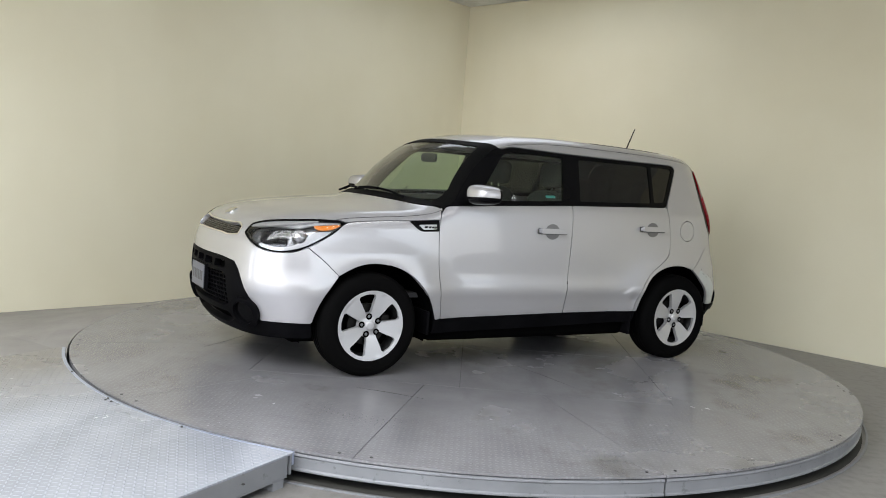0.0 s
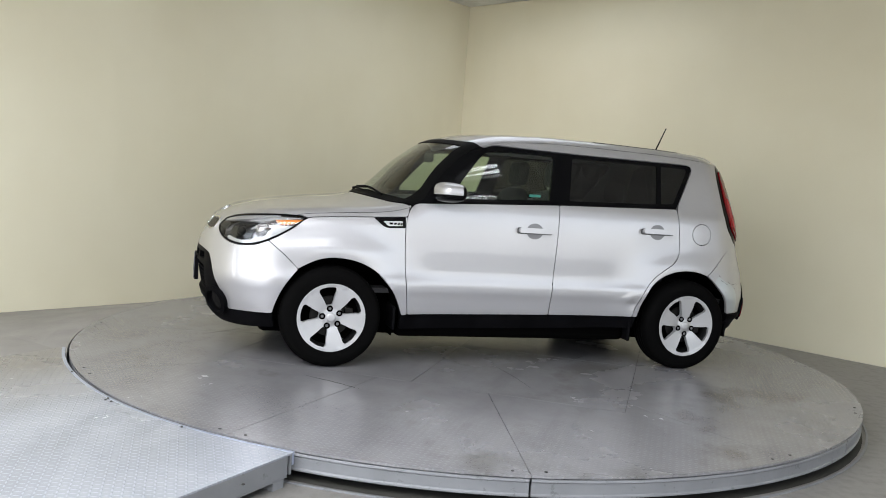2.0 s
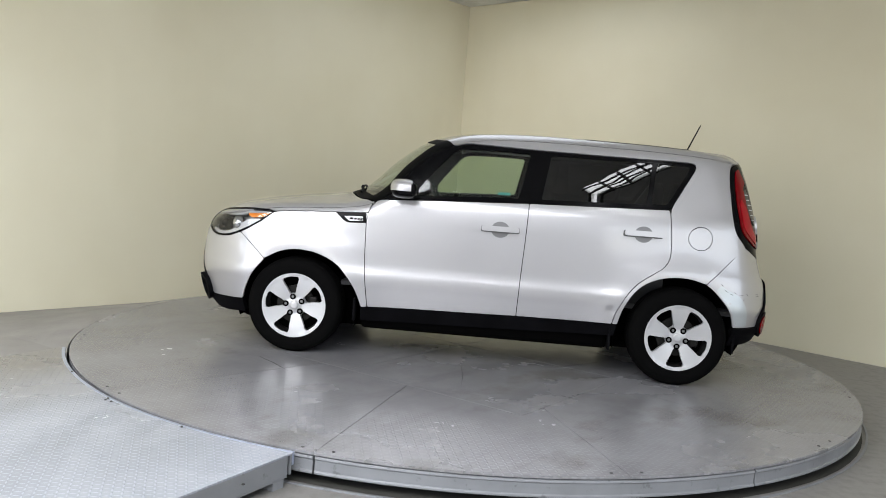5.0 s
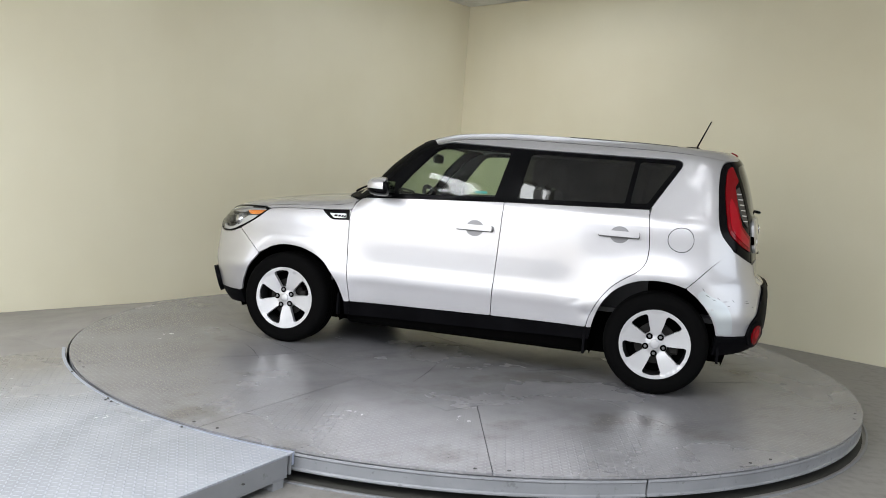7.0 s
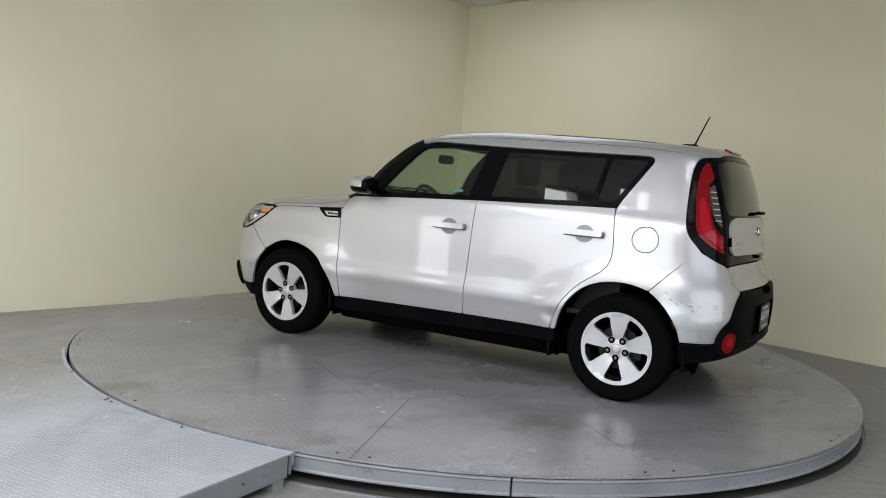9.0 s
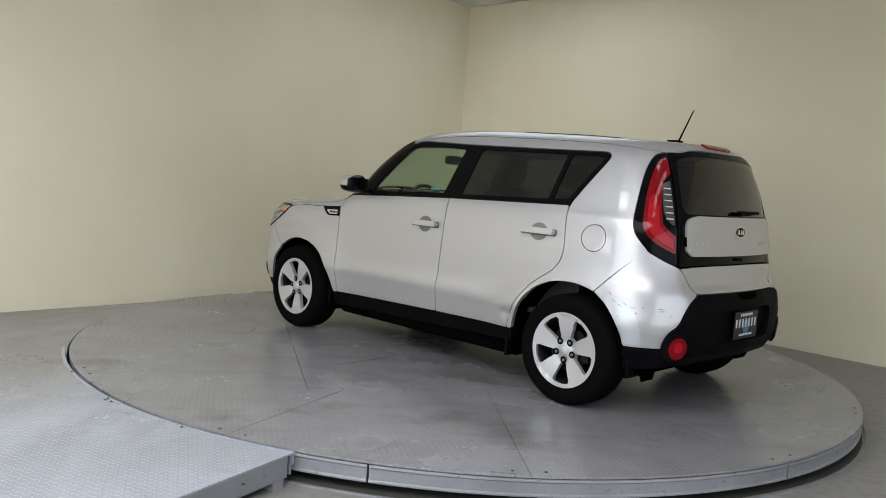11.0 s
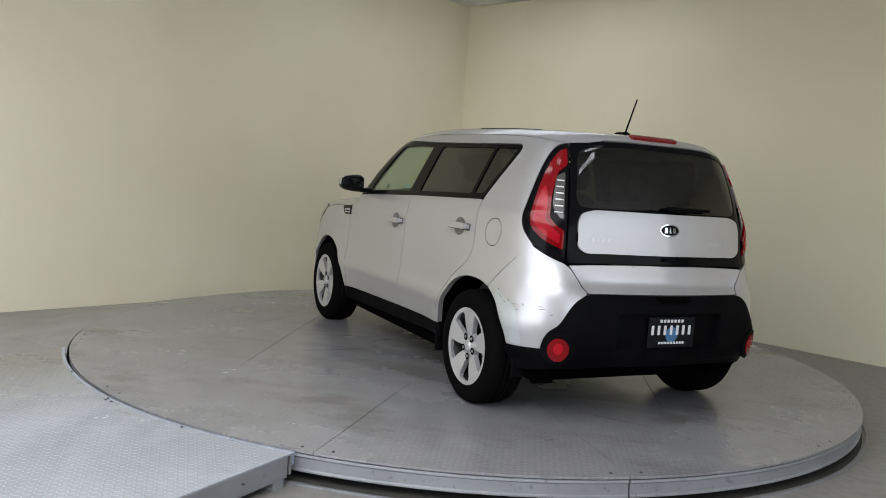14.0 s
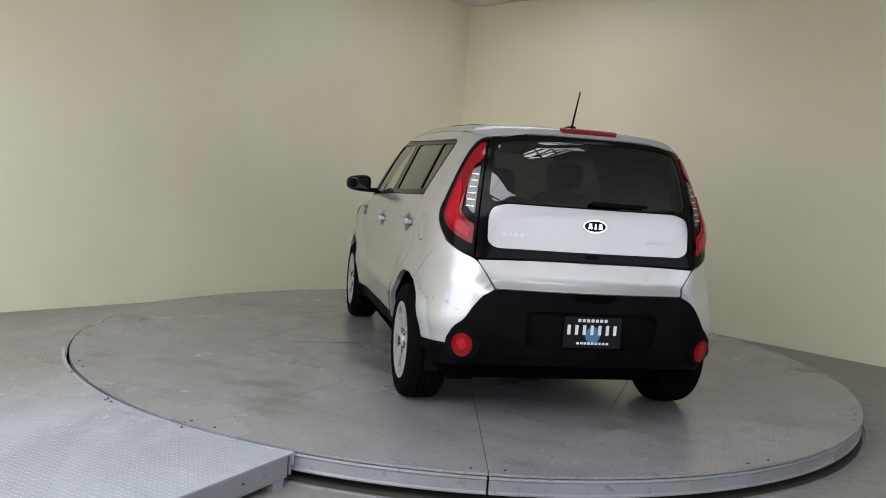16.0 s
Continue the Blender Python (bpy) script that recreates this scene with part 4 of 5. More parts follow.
    # front bumper
    ARCH_FB = [(-1.508, 0.623)] + ARCH_F[9:]
    half = [(S_FRONT, 0.90), (-2.17, 0.895), (-2.078, 0.90), (-2.076, 0.842), (-1.97, 0.771), (-1.878, 0.741), (-1.765, 0.751), (-1.694, 0.786), (-1.60, 0.713)] + ARCH_FB + [(-1.928, 0.329)] + BLACK_F[:-1][::-1] + [(S_FRONT, 0.69)]
    grille = [(S_FRONT, 0.872), (-2.32, 0.876), (-2.19, 0.884), (-2.13, 0.866), (-2.122, 0.826), (-2.21, 0.815), (-2.34, 0.822), (S_FRONT, 0.818)]
    panel("front_bumper", sil(twin(half, S_FRONT), wrap, holes=[twin(grille, S_FRONT)], gap=0.0005), SILVER, car, both=False)
    gr = link_mesh("grille", sheets_mesh("grille", [sil(twin(grille, S_FRONT), wrap, gap=-0.01, out=-0.03, depth=0.0)]), SHADOWBLACK, car, "dark mesh grille in a bright frame")
    for k in range(9):
        s0 = S_FRONT - 0.40 + 0.10 * k
        link_mesh("grille_bar", sheets_mesh("grille_bar", [sil([(s0, 0.818), (s0 + 0.012, 0.818), (s0 + 0.012, 0.876), (s0, 0.876)], wrap, gap=0, out=-0.016, depth=0.01, r=0.001)]), MESHGRILLE, gr)
    for k in range(5):
        z = 0.823 + 0.011 * k
        link_mesh("grille_bar", sheets_mesh("grille_bar", [sil([(S_FRONT - 0.42, z), (S_FRONT + 0.42, z), (S_FRONT + 0.42, z + 0.004), (S_FRONT - 0.42, z + 0.004)], wrap, gap=0, out=-0.014, depth=0.01, r=0.0005)]), MESHGRILLE, gr)
    fr_out = [(S_FRONT, 0.882), (-2.32, 0.886), (-2.185, 0.894), (-2.12, 0.872), (-2.112, 0.822), (-2.21, 0.805), (-2.34, 0.812), (S_FRONT, 0.808)]
    link_mesh("grille_frame", sheets_mesh("grille_frame", [sil(twin(fr_out, S_FRONT), wrap, holes=[twin(grille, S_FRONT)], gap=0.001, out=0.006, depth=0.015, step=0.03)]), CHROME, gr, "bright chrome frame")
    half = [(S_FRONT, 0.688)] + BLACK_F + [(-1.652, 0.333), (-1.648, 0.24), (-1.9, 0.222), (S_FRONT, 0.222)]
    mesh_o = [(S_FRONT, 0.580), (-2.17, 0.585), (-2.145, 0.56), (-2.14, 0.40), (-2.17, 0.38), (S_FRONT, 0.372)]
    slots = []
    for k in range(-2, 3):
        c = S_FRONT + 0.165 * k
        slots.append([(c - 0.065, 0.612), (c + 0.065, 0.612), (c + 0.06, 0.655), (c - 0.06, 0.655)])
    lower = [(S_FRONT, 0.335), (-2.16, 0.34), (-2.12, 0.30), (-2.2, 0.265), (S_FRONT, 0.26)]
    panel("front_bumper_lower", sil(twin(half, S_FRONT), wrap, holes=[twin(mesh_o, S_FRONT), twin(lower, S_FRONT)] + slots, depth=0.04, step=0.03, gap=0.001), PLASTIC, car, "black textured plastic lower bumper", both=False)
    back = [(S_FRONT, 0.67), (-2.10, 0.65), (-2.05, 0.5), (-2.02, 0.25), (S_FRONT, 0.245)]
    inner = link_mesh("lower_grille", sheets_mesh("lower_grille", [sil(twin(back, S_FRONT), wrap, out=-0.045, depth=0.0)]), SHADOWBLACK, car, "black honeycomb lower grille")
    for k in range(7):
        z = 0.395 + 0.028 * k
        link_mesh("grille_slat", sheets_mesh("grille_slat", [sil([(S_FRONT - 0.42, z), (S_FRONT + 0.42, z), (S_FRONT + 0.42, z + 0.008), (S_FRONT - 0.42, z + 0.008)], wrap, gap=0, out=-0.02, depth=0.015, r=0.001)]), PLASTIC, inner)
    for k in range(17):
        s0 = S_FRONT - 0.40 + 0.05 * k
        link_mesh("grille_slat", sheets_mesh("grille_slat", [sil([(s0, 0.375), (s0 + 0.007, 0.375), (s0 + 0.007, 0.585), (s0, 0.585)], wrap, gap=0, out=-0.024, depth=0.012, r=0.001)]), PLASTIC, inner)
    # fog lamps
    ring = [(-2.01 + 0.088 * math.cos(a), 0.372 + 0.092 * math.sin(a)) for a in np.linspace(0, math.tau, 25)[:-1]]
    hole = [(-2.01 + 0.062 * math.cos(a), 0.372 + 0.066 * math.sin(a)) for a in np.linspace(0, math.tau, 25)[:-1]]
    for mir in (False, True):
        fog = link_mesh("fog_lamp", sheets_mesh("fog_lamp", [sil(ring, girth, holes=[hole], gap=0, out=0.030, depth=0.06, step=0.03)], mir), PLASTIC, car)
        link_mesh("blank_cover", sheets_mesh("blank_cover", [sil(hole, girth, gap=0, out=0.010, depth=0.0, step=0.03)], mir), GLOSSBLACK, fog)
    headlamps(car)
    # dark inner skin behind the joints
    skin = [(-1.66, 0.66), (-1.62, 0.69), (-1.52, 0.735), (-1.40, 0.765), (-1.285, 0.775), (-1.15, 0.765), (-1.03, 0.725), (-0.90, 0.64), (-0.82, 0.53), (-0.76, 0.36),
            (0.80, 0.38), (0.85, 0.52), (0.92, 0.64), (1.02, 0.72), (1.13, 0.765), (1.24, 0.78), (1.37, 0.775), (1.47, 0.745), (1.57, 0.69), (1.65, 0.60), (1.70, 0.46), (2.3, 0.46), (2.3, 0.86), (1.60, 0.93), (1.2, 1.10), (0.2, 1.09), (-0.78, 1.03), (-0.9, 0.93), (-1.40, 0.90), (-1.50, 0.80)]
    panel("inner_skin", sil(skin, girth, gap=0, out=-0.034, depth=0.0, r=0.0), SHADOWBLACK, car)


def headlamps(car):
    shrunk = [tuple(p) for p in inset(np.array(LAMP_F), 0.010)]
    for mir in (False, True):
        mk = lambda name, poly, mat, par, label="", **k: link_mesh(name, sheets_mesh(name, [sheet(poly, girth, **k)], mir), mat, par, label)
        lamp = mk("headlamp", LAMP_F, GLOSSBLACK, car, "clear headlamp with an amber corner", holes=[shrunk], gap=0.0005, out=0.003, depth=0.05, step=0.03)
        mk("housing", LAMP_F, material("lamp_housing", (0.42, 0.42, 0.43), 0.22, 0.8), lamp, gap=-0.004, out=-0.055, depth=0.0, step=0.03)
        mk("amber_reflector", [(-1.680, 0.921), (-1.515, 0.932), (-1.505, 0.925), (-1.572, 0.895), (-1.645, 0.893)], AMBER, lamp, "amber side reflector", gap=0, out=-0.012, depth=0.015, step=0.03)
        mk("bright_strip", [(-2.04, 0.905), (-1.98, 0.920), (-1.889, 0.930), (-1.669, 0.946), (-1.53, 0.946), (-1.50, 0.938), (-1.68, 0.925), (-1.75, 0.905), (-1.88, 0.908)], ALLOY, lamp, gap=0, out=-0.014, depth=0.012, step=0.03)
        mk("lower_strip", [(-1.56, 0.887), (-1.66, 0.820), (-1.766, 0.768), (-1.878, 0.757), (-1.96, 0.784), (-1.95, 0.80), (-1.878, 0.776), (-1.78, 0.785), (-1.70, 0.85), (-1.66, 0.882)], ALLOY, lamp, gap=0, out=-0.014, depth=0.012, step=0.03)
        mk("dark_bezel", [(-1.975, 0.812), (-1.985, 0.880), (-1.95, 0.900), (-1.80, 0.896), (-1.815, 0.792), (-1.88, 0.785), (-1.945, 0.796)], GLOSSBLACK, lamp, gap=0, out=-0.040, depth=0.01, step=0.03)
        # projector bowl
        p, n = girth([(-1.745, 0.848), (-1.89, 0.845)])
        for q, nn, rad, mat in ((p[0], n[0], 0.050, LAMP_BOWL), (p[1], n[1], 0.036, GLOSSBLACK)):
            bm = bmesh.new()
            bmesh.ops.create_uvsphere(bm, u_segments=20, v_segments=12, radius=rad)
            at = Vector(q) - Vector(nn) * 0.045
            if mir:
                at.y *= -1
            bmesh.ops.translate(bm, vec=at, verts=bm.verts)
            part("projector", bm, mat, lamp, smooth=True)
        mk("lens", shrunk, LENS, lamp, "clear lens", gap=-0.001, out=0.0, depth=0.0, step=0.03)


def lathe(profile, seg, bm=None, m=None):
    """Profile points (radius, y) turned about the y axis."""
    bm = bm or bmesh.new()
    rings = []
    for i in range(seg):
        a = math.tau * i / seg
        rings.append([bm.verts.new((m or Matrix()) @ Vector((r * math.cos(a), y, r * math.sin(a)))) for r, y in profile])
    for i in range(seg):
        for j in range(len(profile) - 1):
            k = (i + 1) % seg
            bm.faces.new((rings[i][j], rings[i][j + 1], rings[k][j + 1], rings[k][j]))
    return bm


def wheel(car, x, y, first, out):
    """A wheel with its axle along y; first: angle of its first opening; out: -1 on the left, 1 on the right."""
    w = new("wheel")
    w.parent = car
    w.location = (x, y, 0.322)
    if out > 0:
        w.rotation_euler.z = math.pi
        first = 180 - first
    R = 0.324
    prof = [(0.208, 0.004), (0.217, -0.003), (0.226, -0.004), (0.262, -0.010), (0.292, -0.006), (0.309, 0.006), (0.318, 0.022), (0.3225, 0.04), (R, 0.06)]
    for g in (0.075, 0.108, 0.141):
        prof += [(R, g - 0.006), (R - 0.007, g - 0.004), (R - 0.007, g + 0.004), (R, g + 0.006)]
    prof += [(R, 0.16), (0.3225, 0.175), (0.312, 0.198), (0.29, 0.214), (0.25, 0.218), (0.205, 0.205)]
    part("tyre", lathe(prof, 72), RUBBER, w, "black rubber tyre", smooth=True)
    part("barrel", lathe([(0.219, -0.004), (0.212, 0.0), (0.205, 0.012), (0.190, 0.03), (0.186, 0.10), (0.195, 0.2)], 48), ALLOY_IN, w, smooth=True)
    # face with five openings
    def face(v):
        r = np.hypot(v[:, 0], v[:, 1])
        yy = np.interp(r, [0, 0.03, 0.06, 0.10, 0.16, 0.197, 0.209, 0.219], [0.010, 0.010, 0.018, 0.010, 0.003, 0.000, -0.004, -0.004])
        p = np.stack([v[:, 0], yy, v[:, 1]], 1)
        n = np.tile(np.array([0.0, -1.0, 0.0]), (len(v), 1))
        slope = np.gradient(np.interp(np.linspace(0, 0.22, 200), [0, 0.03, 0.06, 0.10, 0.16, 0.197, 0.209, 0.219], [0.010, 0.010, 0.018, 0.010, 0.003, 0.000, -0.004, -0.004]), 0.22 / 199)
        sl = np.interp(r, np.linspace(0, 0.22, 200), slope)
        u = v / np.maximum(r, 1e-6)[:, None]
        n[:, 0], n[:, 2] = u[:, 0] * sl, u[:, 1] * sl
        return p, n / np.linalg.norm(n, axis=1)[:, None]
    rim = [(0.2185 * math.cos(a), 0.2185 * math.sin(a)) for a in np.linspace(0, math.tau, 61)[:-1]]
    holes = []
    for k in range(5):
        a0 = radians(first + 72 * k)
        pts = [(0.076, -0.22), (0.094, -0.27), (0.135, -0.295), (0.182, -0.335), (0.196, -0.28), (0.199, 0.0), (0.195, 0.25), (0.180, 0.30), (0.135, 0.26), (0.094, 0.24), (0.076, 0.20)]
        holes.append([(r * math.cos(a0 + b), r * math.sin(a0 + b)) for r, b in pts])
    me = sheets_mesh("spokes", [sheet(rim, face, holes=holes, step=0.018, gap=0.0, depth=0.028, r=0.006)])
    link_mesh("spokes", me, ALLOY, w, "bright silver five-spoke alloy face")
    part("brake_disc", lathe([(0.0, 0.075), (0.06, 0.075), (0.065, 0.060), (0.13, 0.060), (0.13, 0.080), (0.0, 0.080)], 40), IRON, w)
    # black disc added behind the openings, painted as the shade inside the wheel
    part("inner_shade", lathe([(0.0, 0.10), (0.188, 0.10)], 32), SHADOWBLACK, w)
    part("caliper", box_bm((0.09, 0.045, -0.06), (0.145, 0.095, 0.06), 0.01), IRON, w)
    bm = bmesh.new()
    lathe([(0.0, 0.001), (0.020, 0.001), (0.029, 0.004), (0.031, 0.014)], 28, bm)
    part("centre_cap", bm, ALLOY, w, "silver centre cap", smooth=True)
    for k in range(5):
        a = radians(first + 72 * k)
        bm = lathe([(0.0, -0.005), (0.008, -0.005), (0.0105, -0.001), (0.0115, 0.02)], 8, None, Matrix.Translation((0.058 * math.cos(a), 0.010, 0.058 * math.sin(a))))
        nut = part("wheel_nut", bm, ALLOY_CUP, w)
        # flat black disc, the pocket's shade put into colour
        bm = lathe([(0.0, 0.0), (0.0205, 0.0)], 16, None, Matrix.Translation((0.058 * math.cos(a), 0.0085, 0.058 * math.sin(a))))
        part("nut_pocket_shade", bm, SHADOWBLACK, nut)
    return w


def car_details(car):
    # wheels
    for x, a in ((-HUB, 101), (HUB, 126)):
        wheel(car, x, -0.872, a, -1)
        wheel(car, x, 0.872, a + 20, 1)
    # wheel housings and underbody
    def skin_y(x, z):
        ys = np.linspace(0.5, 1.0, 101)
        return float(ys[np.argmax(body_f(np.full(101, x), ys, np.full(101, z)) > 0)])
    for x in (-HUB, HUB):
        for s in (-1, 1):
            bm = bmesh.new()
            n = 20
            prev, inner = None, []
            for i in range(n + 1):
                a = radians(-17 + 214 * i / n)
                px, pz = x + 0.425 * math.cos(a), 0.325 + 0.425 * math.sin(a)
                q = [bm.verts.new((px, s * yy, pz)) for yy in (max(0.60, skin_y(px, pz) - 0.014), 0.55)]
                if prev:
                    bm.faces.new((prev[0], prev[1], q[1], q[0]))
                prev = q
                inner.append(q[1])
            bm.faces.new(inner)
            part("wheel_housing", bm, SHADOWBLACK, car)
    part("underbody", box_bm((-1.72, -0.62, 0.175), (1.58, 0.62, 0.50), 0.04), SHADOWBLACK, car)
    part("underbody", box_bm((-0.84, -0.78, 0.19), (0.84, 0.78, 0.46), 0.03), SHADOWBLACK, car)
    for x in (-HUB, HUB):
        bm = bmesh.new()
        bmesh.ops.create_cone(bm, cap_ends=True, segments=14, radius1=0.05, radius2=0.05, depth=1.5, matrix=pose(x, 0, 0.31, 90, 0, 0))
        part("axle", bm, SHADOWBLACK, car)
    part("mud_flap", box_bm((-0.885, -0.86, 0.25), (-0.868, -0.66, 0.40), 0.004), PLASTIC, car)
    part("mud_flap", box_bm((1.655, -0.80, 0.235), (1.672, -0.58, 0.50), 0.004), PLASTIC, car)
    part("mud_flap", box_bm((0.835, -0.85, 0.20), (0.852, -0.68, 0.36), 0.004), PLASTIC, car)
    # door handles
    for (s0, s1, z, cs) in ((-0.058, 0.190, 0.944, 0.066), (0.879, 1.130, 0.986, 1.008)):
        for mir in (False, True):
            bar = [(s0, z - 0.017), (s1, z - 0.017), (s1, z + 0.017), (s0, z + 0.017)]
            h = link_mesh("door_handle", sheets_mesh("door_handle", [sheet(bar, girth, gap=0, out=0.046, depth=0.022, step=0.02, r=0.012)], mir), SILVER, car)
            # dark plate a little larger than the bar, painted as its shadow line
            seat = [(s0 - 0.004, z - 0.024), (s1 + 0.004, z - 0.024), (s1 + 0.004, z + 0.018), (s0 - 0.004, z + 0.018)]
            link_mesh("handle_shade_line", sheets_mesh("handle_shade_line", [sheet(seat, girth, gap=0, out=0.0035, depth=0.003, step=0.02, r=0.012)], mir), HANDLE_SHADE, h, "thin dark outline painted as the handle's shadow line")
            # flat disc in darker silver, the recess's shade put into colour
            cup = [(cs + 0.062 * math.cos(a), z - 0.004 + 0.054 * math.sin(a)) for a in np.linspace(0, math.tau, 21)[:-1]]
            link_mesh("handle_cup", sheets_mesh("handle_cup", [sheet(cup, girth, gap=0, out=0.002, depth=0.002, step=0.02)], mir), ALLOY_CUP, h, "shaded recess behind the handle")
            for e in (s0 + 0.018, s1 - 0.018):
                post = [(e - 0.014, z - 0.012), (e + 0.014, z - 0.012), (e + 0.014, z + 0.012), (e - 0.014, z + 0.012)]
                link_mesh("handle_post", sheets_mesh("handle_post", [sheet(post, girth, gap=0, out=0.022, depth=0.024, step=0.02, r=0.004)], mir), SILVER, h)
    # wing badge
    for mir in (False, True):
        plate = [(-1.045, 0.970), (-0.838, 0.984), (-0.834, 0.914), (-0.955, 0.908), (-0.985, 0.920)]
        b = link_mesh("wing_badge", sheets_mesh("wing_badge", [sheet(plate, girth, gap=0, out=0.005, depth=0.006, step=0.02, r=0.006)], mir), GLOSSBLACK, car, "black wing vent badge with a bright inlay")
        inlay = [(-0.985, 0.950), (-0.858, 0.957), (-0.856, 0.926), (-0.950, 0.921)]
        link_mesh("bright_inlay", sheets_mesh("bright_inlay", [sheet(inlay, girth, gap=0, out=0.008, depth=0.003, step=0.02, r=0.008)], mir), ALLOY, b)
        for i, (a, c) in enumerate(((-0.948, -0.925), (-0.918, -0.901), (-0.894, -0.880), (-0.874, -0.862))):
            q = [(a, 0.932), (c, 0.932), (c + 0.006, 0.944), (a + 0.006, 0.944)]
            link_mesh("dark_bar", sheets_mesh("dark_bar", [sheet(q, girth, gap=0, out=0.010, depth=0.002, step=0.02, r=0.002)], mir), GLOSSBLACK, b)
    # mirrors
    for s in (-1, 1):
        bm = bmesh.new()
        bmesh.ops.create_cube(bm, size=2)
        bmesh.ops.subdivide_edges(bm, edges=bm.edges, cuts=7, use_grid_fill=True)
        for v in bm.verts:
            c = v.co.copy()
            e = 3.2
            n = (abs(c.x) ** e + abs(c.y) ** e + abs(c.z) ** e) ** (1 / e)
            c /= n
            fx = c.x if c.x < 0 else c.x * 0.55
            v.co = Vector((-0.565 + fx * 0.105 + 0.025 * c.y * s * -1, s * (0.948 + 0.098 * c.y), 1.165 + (0.062 - 0.010 * c.y) * c.z))
        cap = part("door_mirror", bm, [SILVER, GLOSSBLACK], car, "silver capped door mirror with a black underside", smooth=True)
        for p in cap.data.polygons:
            if p.center.z < 1.150 or p.normal.x > 0.12:
                p.material_index = 1
        part("mirror_stalk", box_bm((-0.62, min(s * 0.80, s * 0.90), 1.100), (-0.52, max(s * 0.80, s * 0.90), 1.135), 0.012), GLOSSBLACK, cap)
        part("mirror_glass", box_bm((-0.507, min(s * 0.875, s * 1.02), 1.125), (-0.503, max(s * 0.875, s * 1.02), 1.205), 0.0), MIRROR, cap)
    # aerial
    base = Vector((1.405, 0.0, 1.575))
    bm = box_bm((base.x - 0.075, -0.026, base.z - 0.01), (base.x + 0.035, 0.026, base.z + 0.026), 0.016)
    ant = part("aerial", bm, PLASTIC, car, "black roof aerial", smooth=True)
    tip = Vector((1.495, 0.0, 1.786))
    d = tip - base
    bm = bmesh.new()
    q = d.to_track_quat('Z', 'Y').to_matrix().to_4x4()
    bmesh.ops.create_cone(bm, cap_ends=True, segments=10, radius1=0.006, radius2=0.004, depth=d.length, matrix=Matrix.Translation(base + d / 2) @ q)
    part("mast", bm, PLASTIC, ant)
    # wipers
    def bar_on(chart, a, b, lift, rad, name, par, mat=PLASTIC):
        pts = np.linspace(a, b, 9)
        p, n = chart(pts)
        p = p + n * lift
        bm = bmesh.new()
        prev = None
        for i in range(len(p)):
            t = Vector(p[min(i + 1, 8)] - p[max(i - 1, 0)]).normalized()
            nn = Vector(n[i])
            sd = t.cross(nn)
            ring = [bm.verts.new(Vector(p[i]) + (nn * math.cos(k * math.pi / 3) + sd * math.sin(k * math.pi / 3)) * rad) for k in range(6)]
            if prev:
                for k in range(6):
                    bm.faces.new((prev[k], prev[(k + 1) % 6], ring[(k + 1) % 6], ring[k]))
            else:
                bm.faces.new(ring)
            prev = ring
        bm.faces.new(prev[::-1])
        return part(name, bm, mat, par)
    wp = bar_on(lid, (-0.93, -0.50), (-0.985, 0.10), 0.014, 0.008, "windscreen_wiper", car)
    bar_on(lid, (-1.02, 0.08), (-0.965, -0.20), 0.020, 0.008, "wiper_arm", wp)
    wp = bar_on(lid, (-0.985, 0.14), (-0.87, 0.60), 0.014, 0.008, "windscreen_wiper", car)
    bar_on(lid, (-0.94, 0.55), (-0.93, 0.38), 0.020, 0.008, "wiper_arm", wp)
    rw = bar_on(wrap, (S_REAR - 0.02, 1.178), (S_REAR + 0.29, 1.176), 0.022, 0.010, "rear_wiper", car)
    bar_on(wrap, (S_REAR - 0.02, 1.172), (S_REAR + 0.17, 1.172), 0.034, 0.010, "wiper_arm", rw)
    # tail badge, plain oval with bars
    oval = [(S_REAR + 0.066 * math.cos(a), 1.062 + 0.034 * math.sin(a)) for a in np.linspace(0, math.tau, 29)[:-1]]
    b = link_mesh("tail_badge", sheets_mesh("tail_badge", [sheet(oval, wrap, gap=0, out=0.020, depth=0.006, step=0.02)]), CHROME, car, "oval badge with a chrome edge")
    oval2 = [(S_REAR + 0.058 * math.cos(a), 1.062 + 0.027 * math.sin(a)) for a in np.linspace(0, math.tau, 29)[:-1]]
    link_mesh("dark_field", sheets_mesh("dark_field", [sheet(oval2, wrap, gap=0, out=0.022, depth=0.002, step=0.02)]), GLOSSBLACK, b)
    for c, wd, lean in ((-0.028, 0.012, 0.0), (0.0, 0.006, 0.0), (0.028, 0.012, 0.0)):
        q = [(S_REAR + c - wd, 1.048), (S_REAR + c + wd, 1.048), (S_REAR + c + wd * 0.6, 1.076), (S_REAR + c - wd * 0.6, 1.076)]
        link_mesh("bright_bar", sheets_mesh("bright_bar", [sheet(q, wrap, gap=0, out=0.0245, depth=0.002, step=0.02, r=0.002)]), CHROME, b)
    for s0, widths in ((2.06, (0.022, 0.016, 0.022, 0.018)), (S_REAR + 0.30, (0.012, 0.012, 0.010, 0.012, 0.012, 0.010))):
        x = s0
        for wd in widths:
            q = [(x, 0.985), (x + wd, 0.985), (x + wd + 0.006, 1.005), (x + 0.006, 1.005)]
            link_mesh("script_bar", sheets_mesh("script_bar", [sheet(q, wrap, gap=0, out=0.017, depth=0.002, step=0.02, r=0.003)]), ALLOY, car, "small bright lettering bar")
            x += wd + 0.012
    em = [(S_FRONT + 0.05 * math.cos(a), 0.935 + 0.020 * math.sin(a)) for a in np.linspace(0, math.tau, 25)[:-1]]
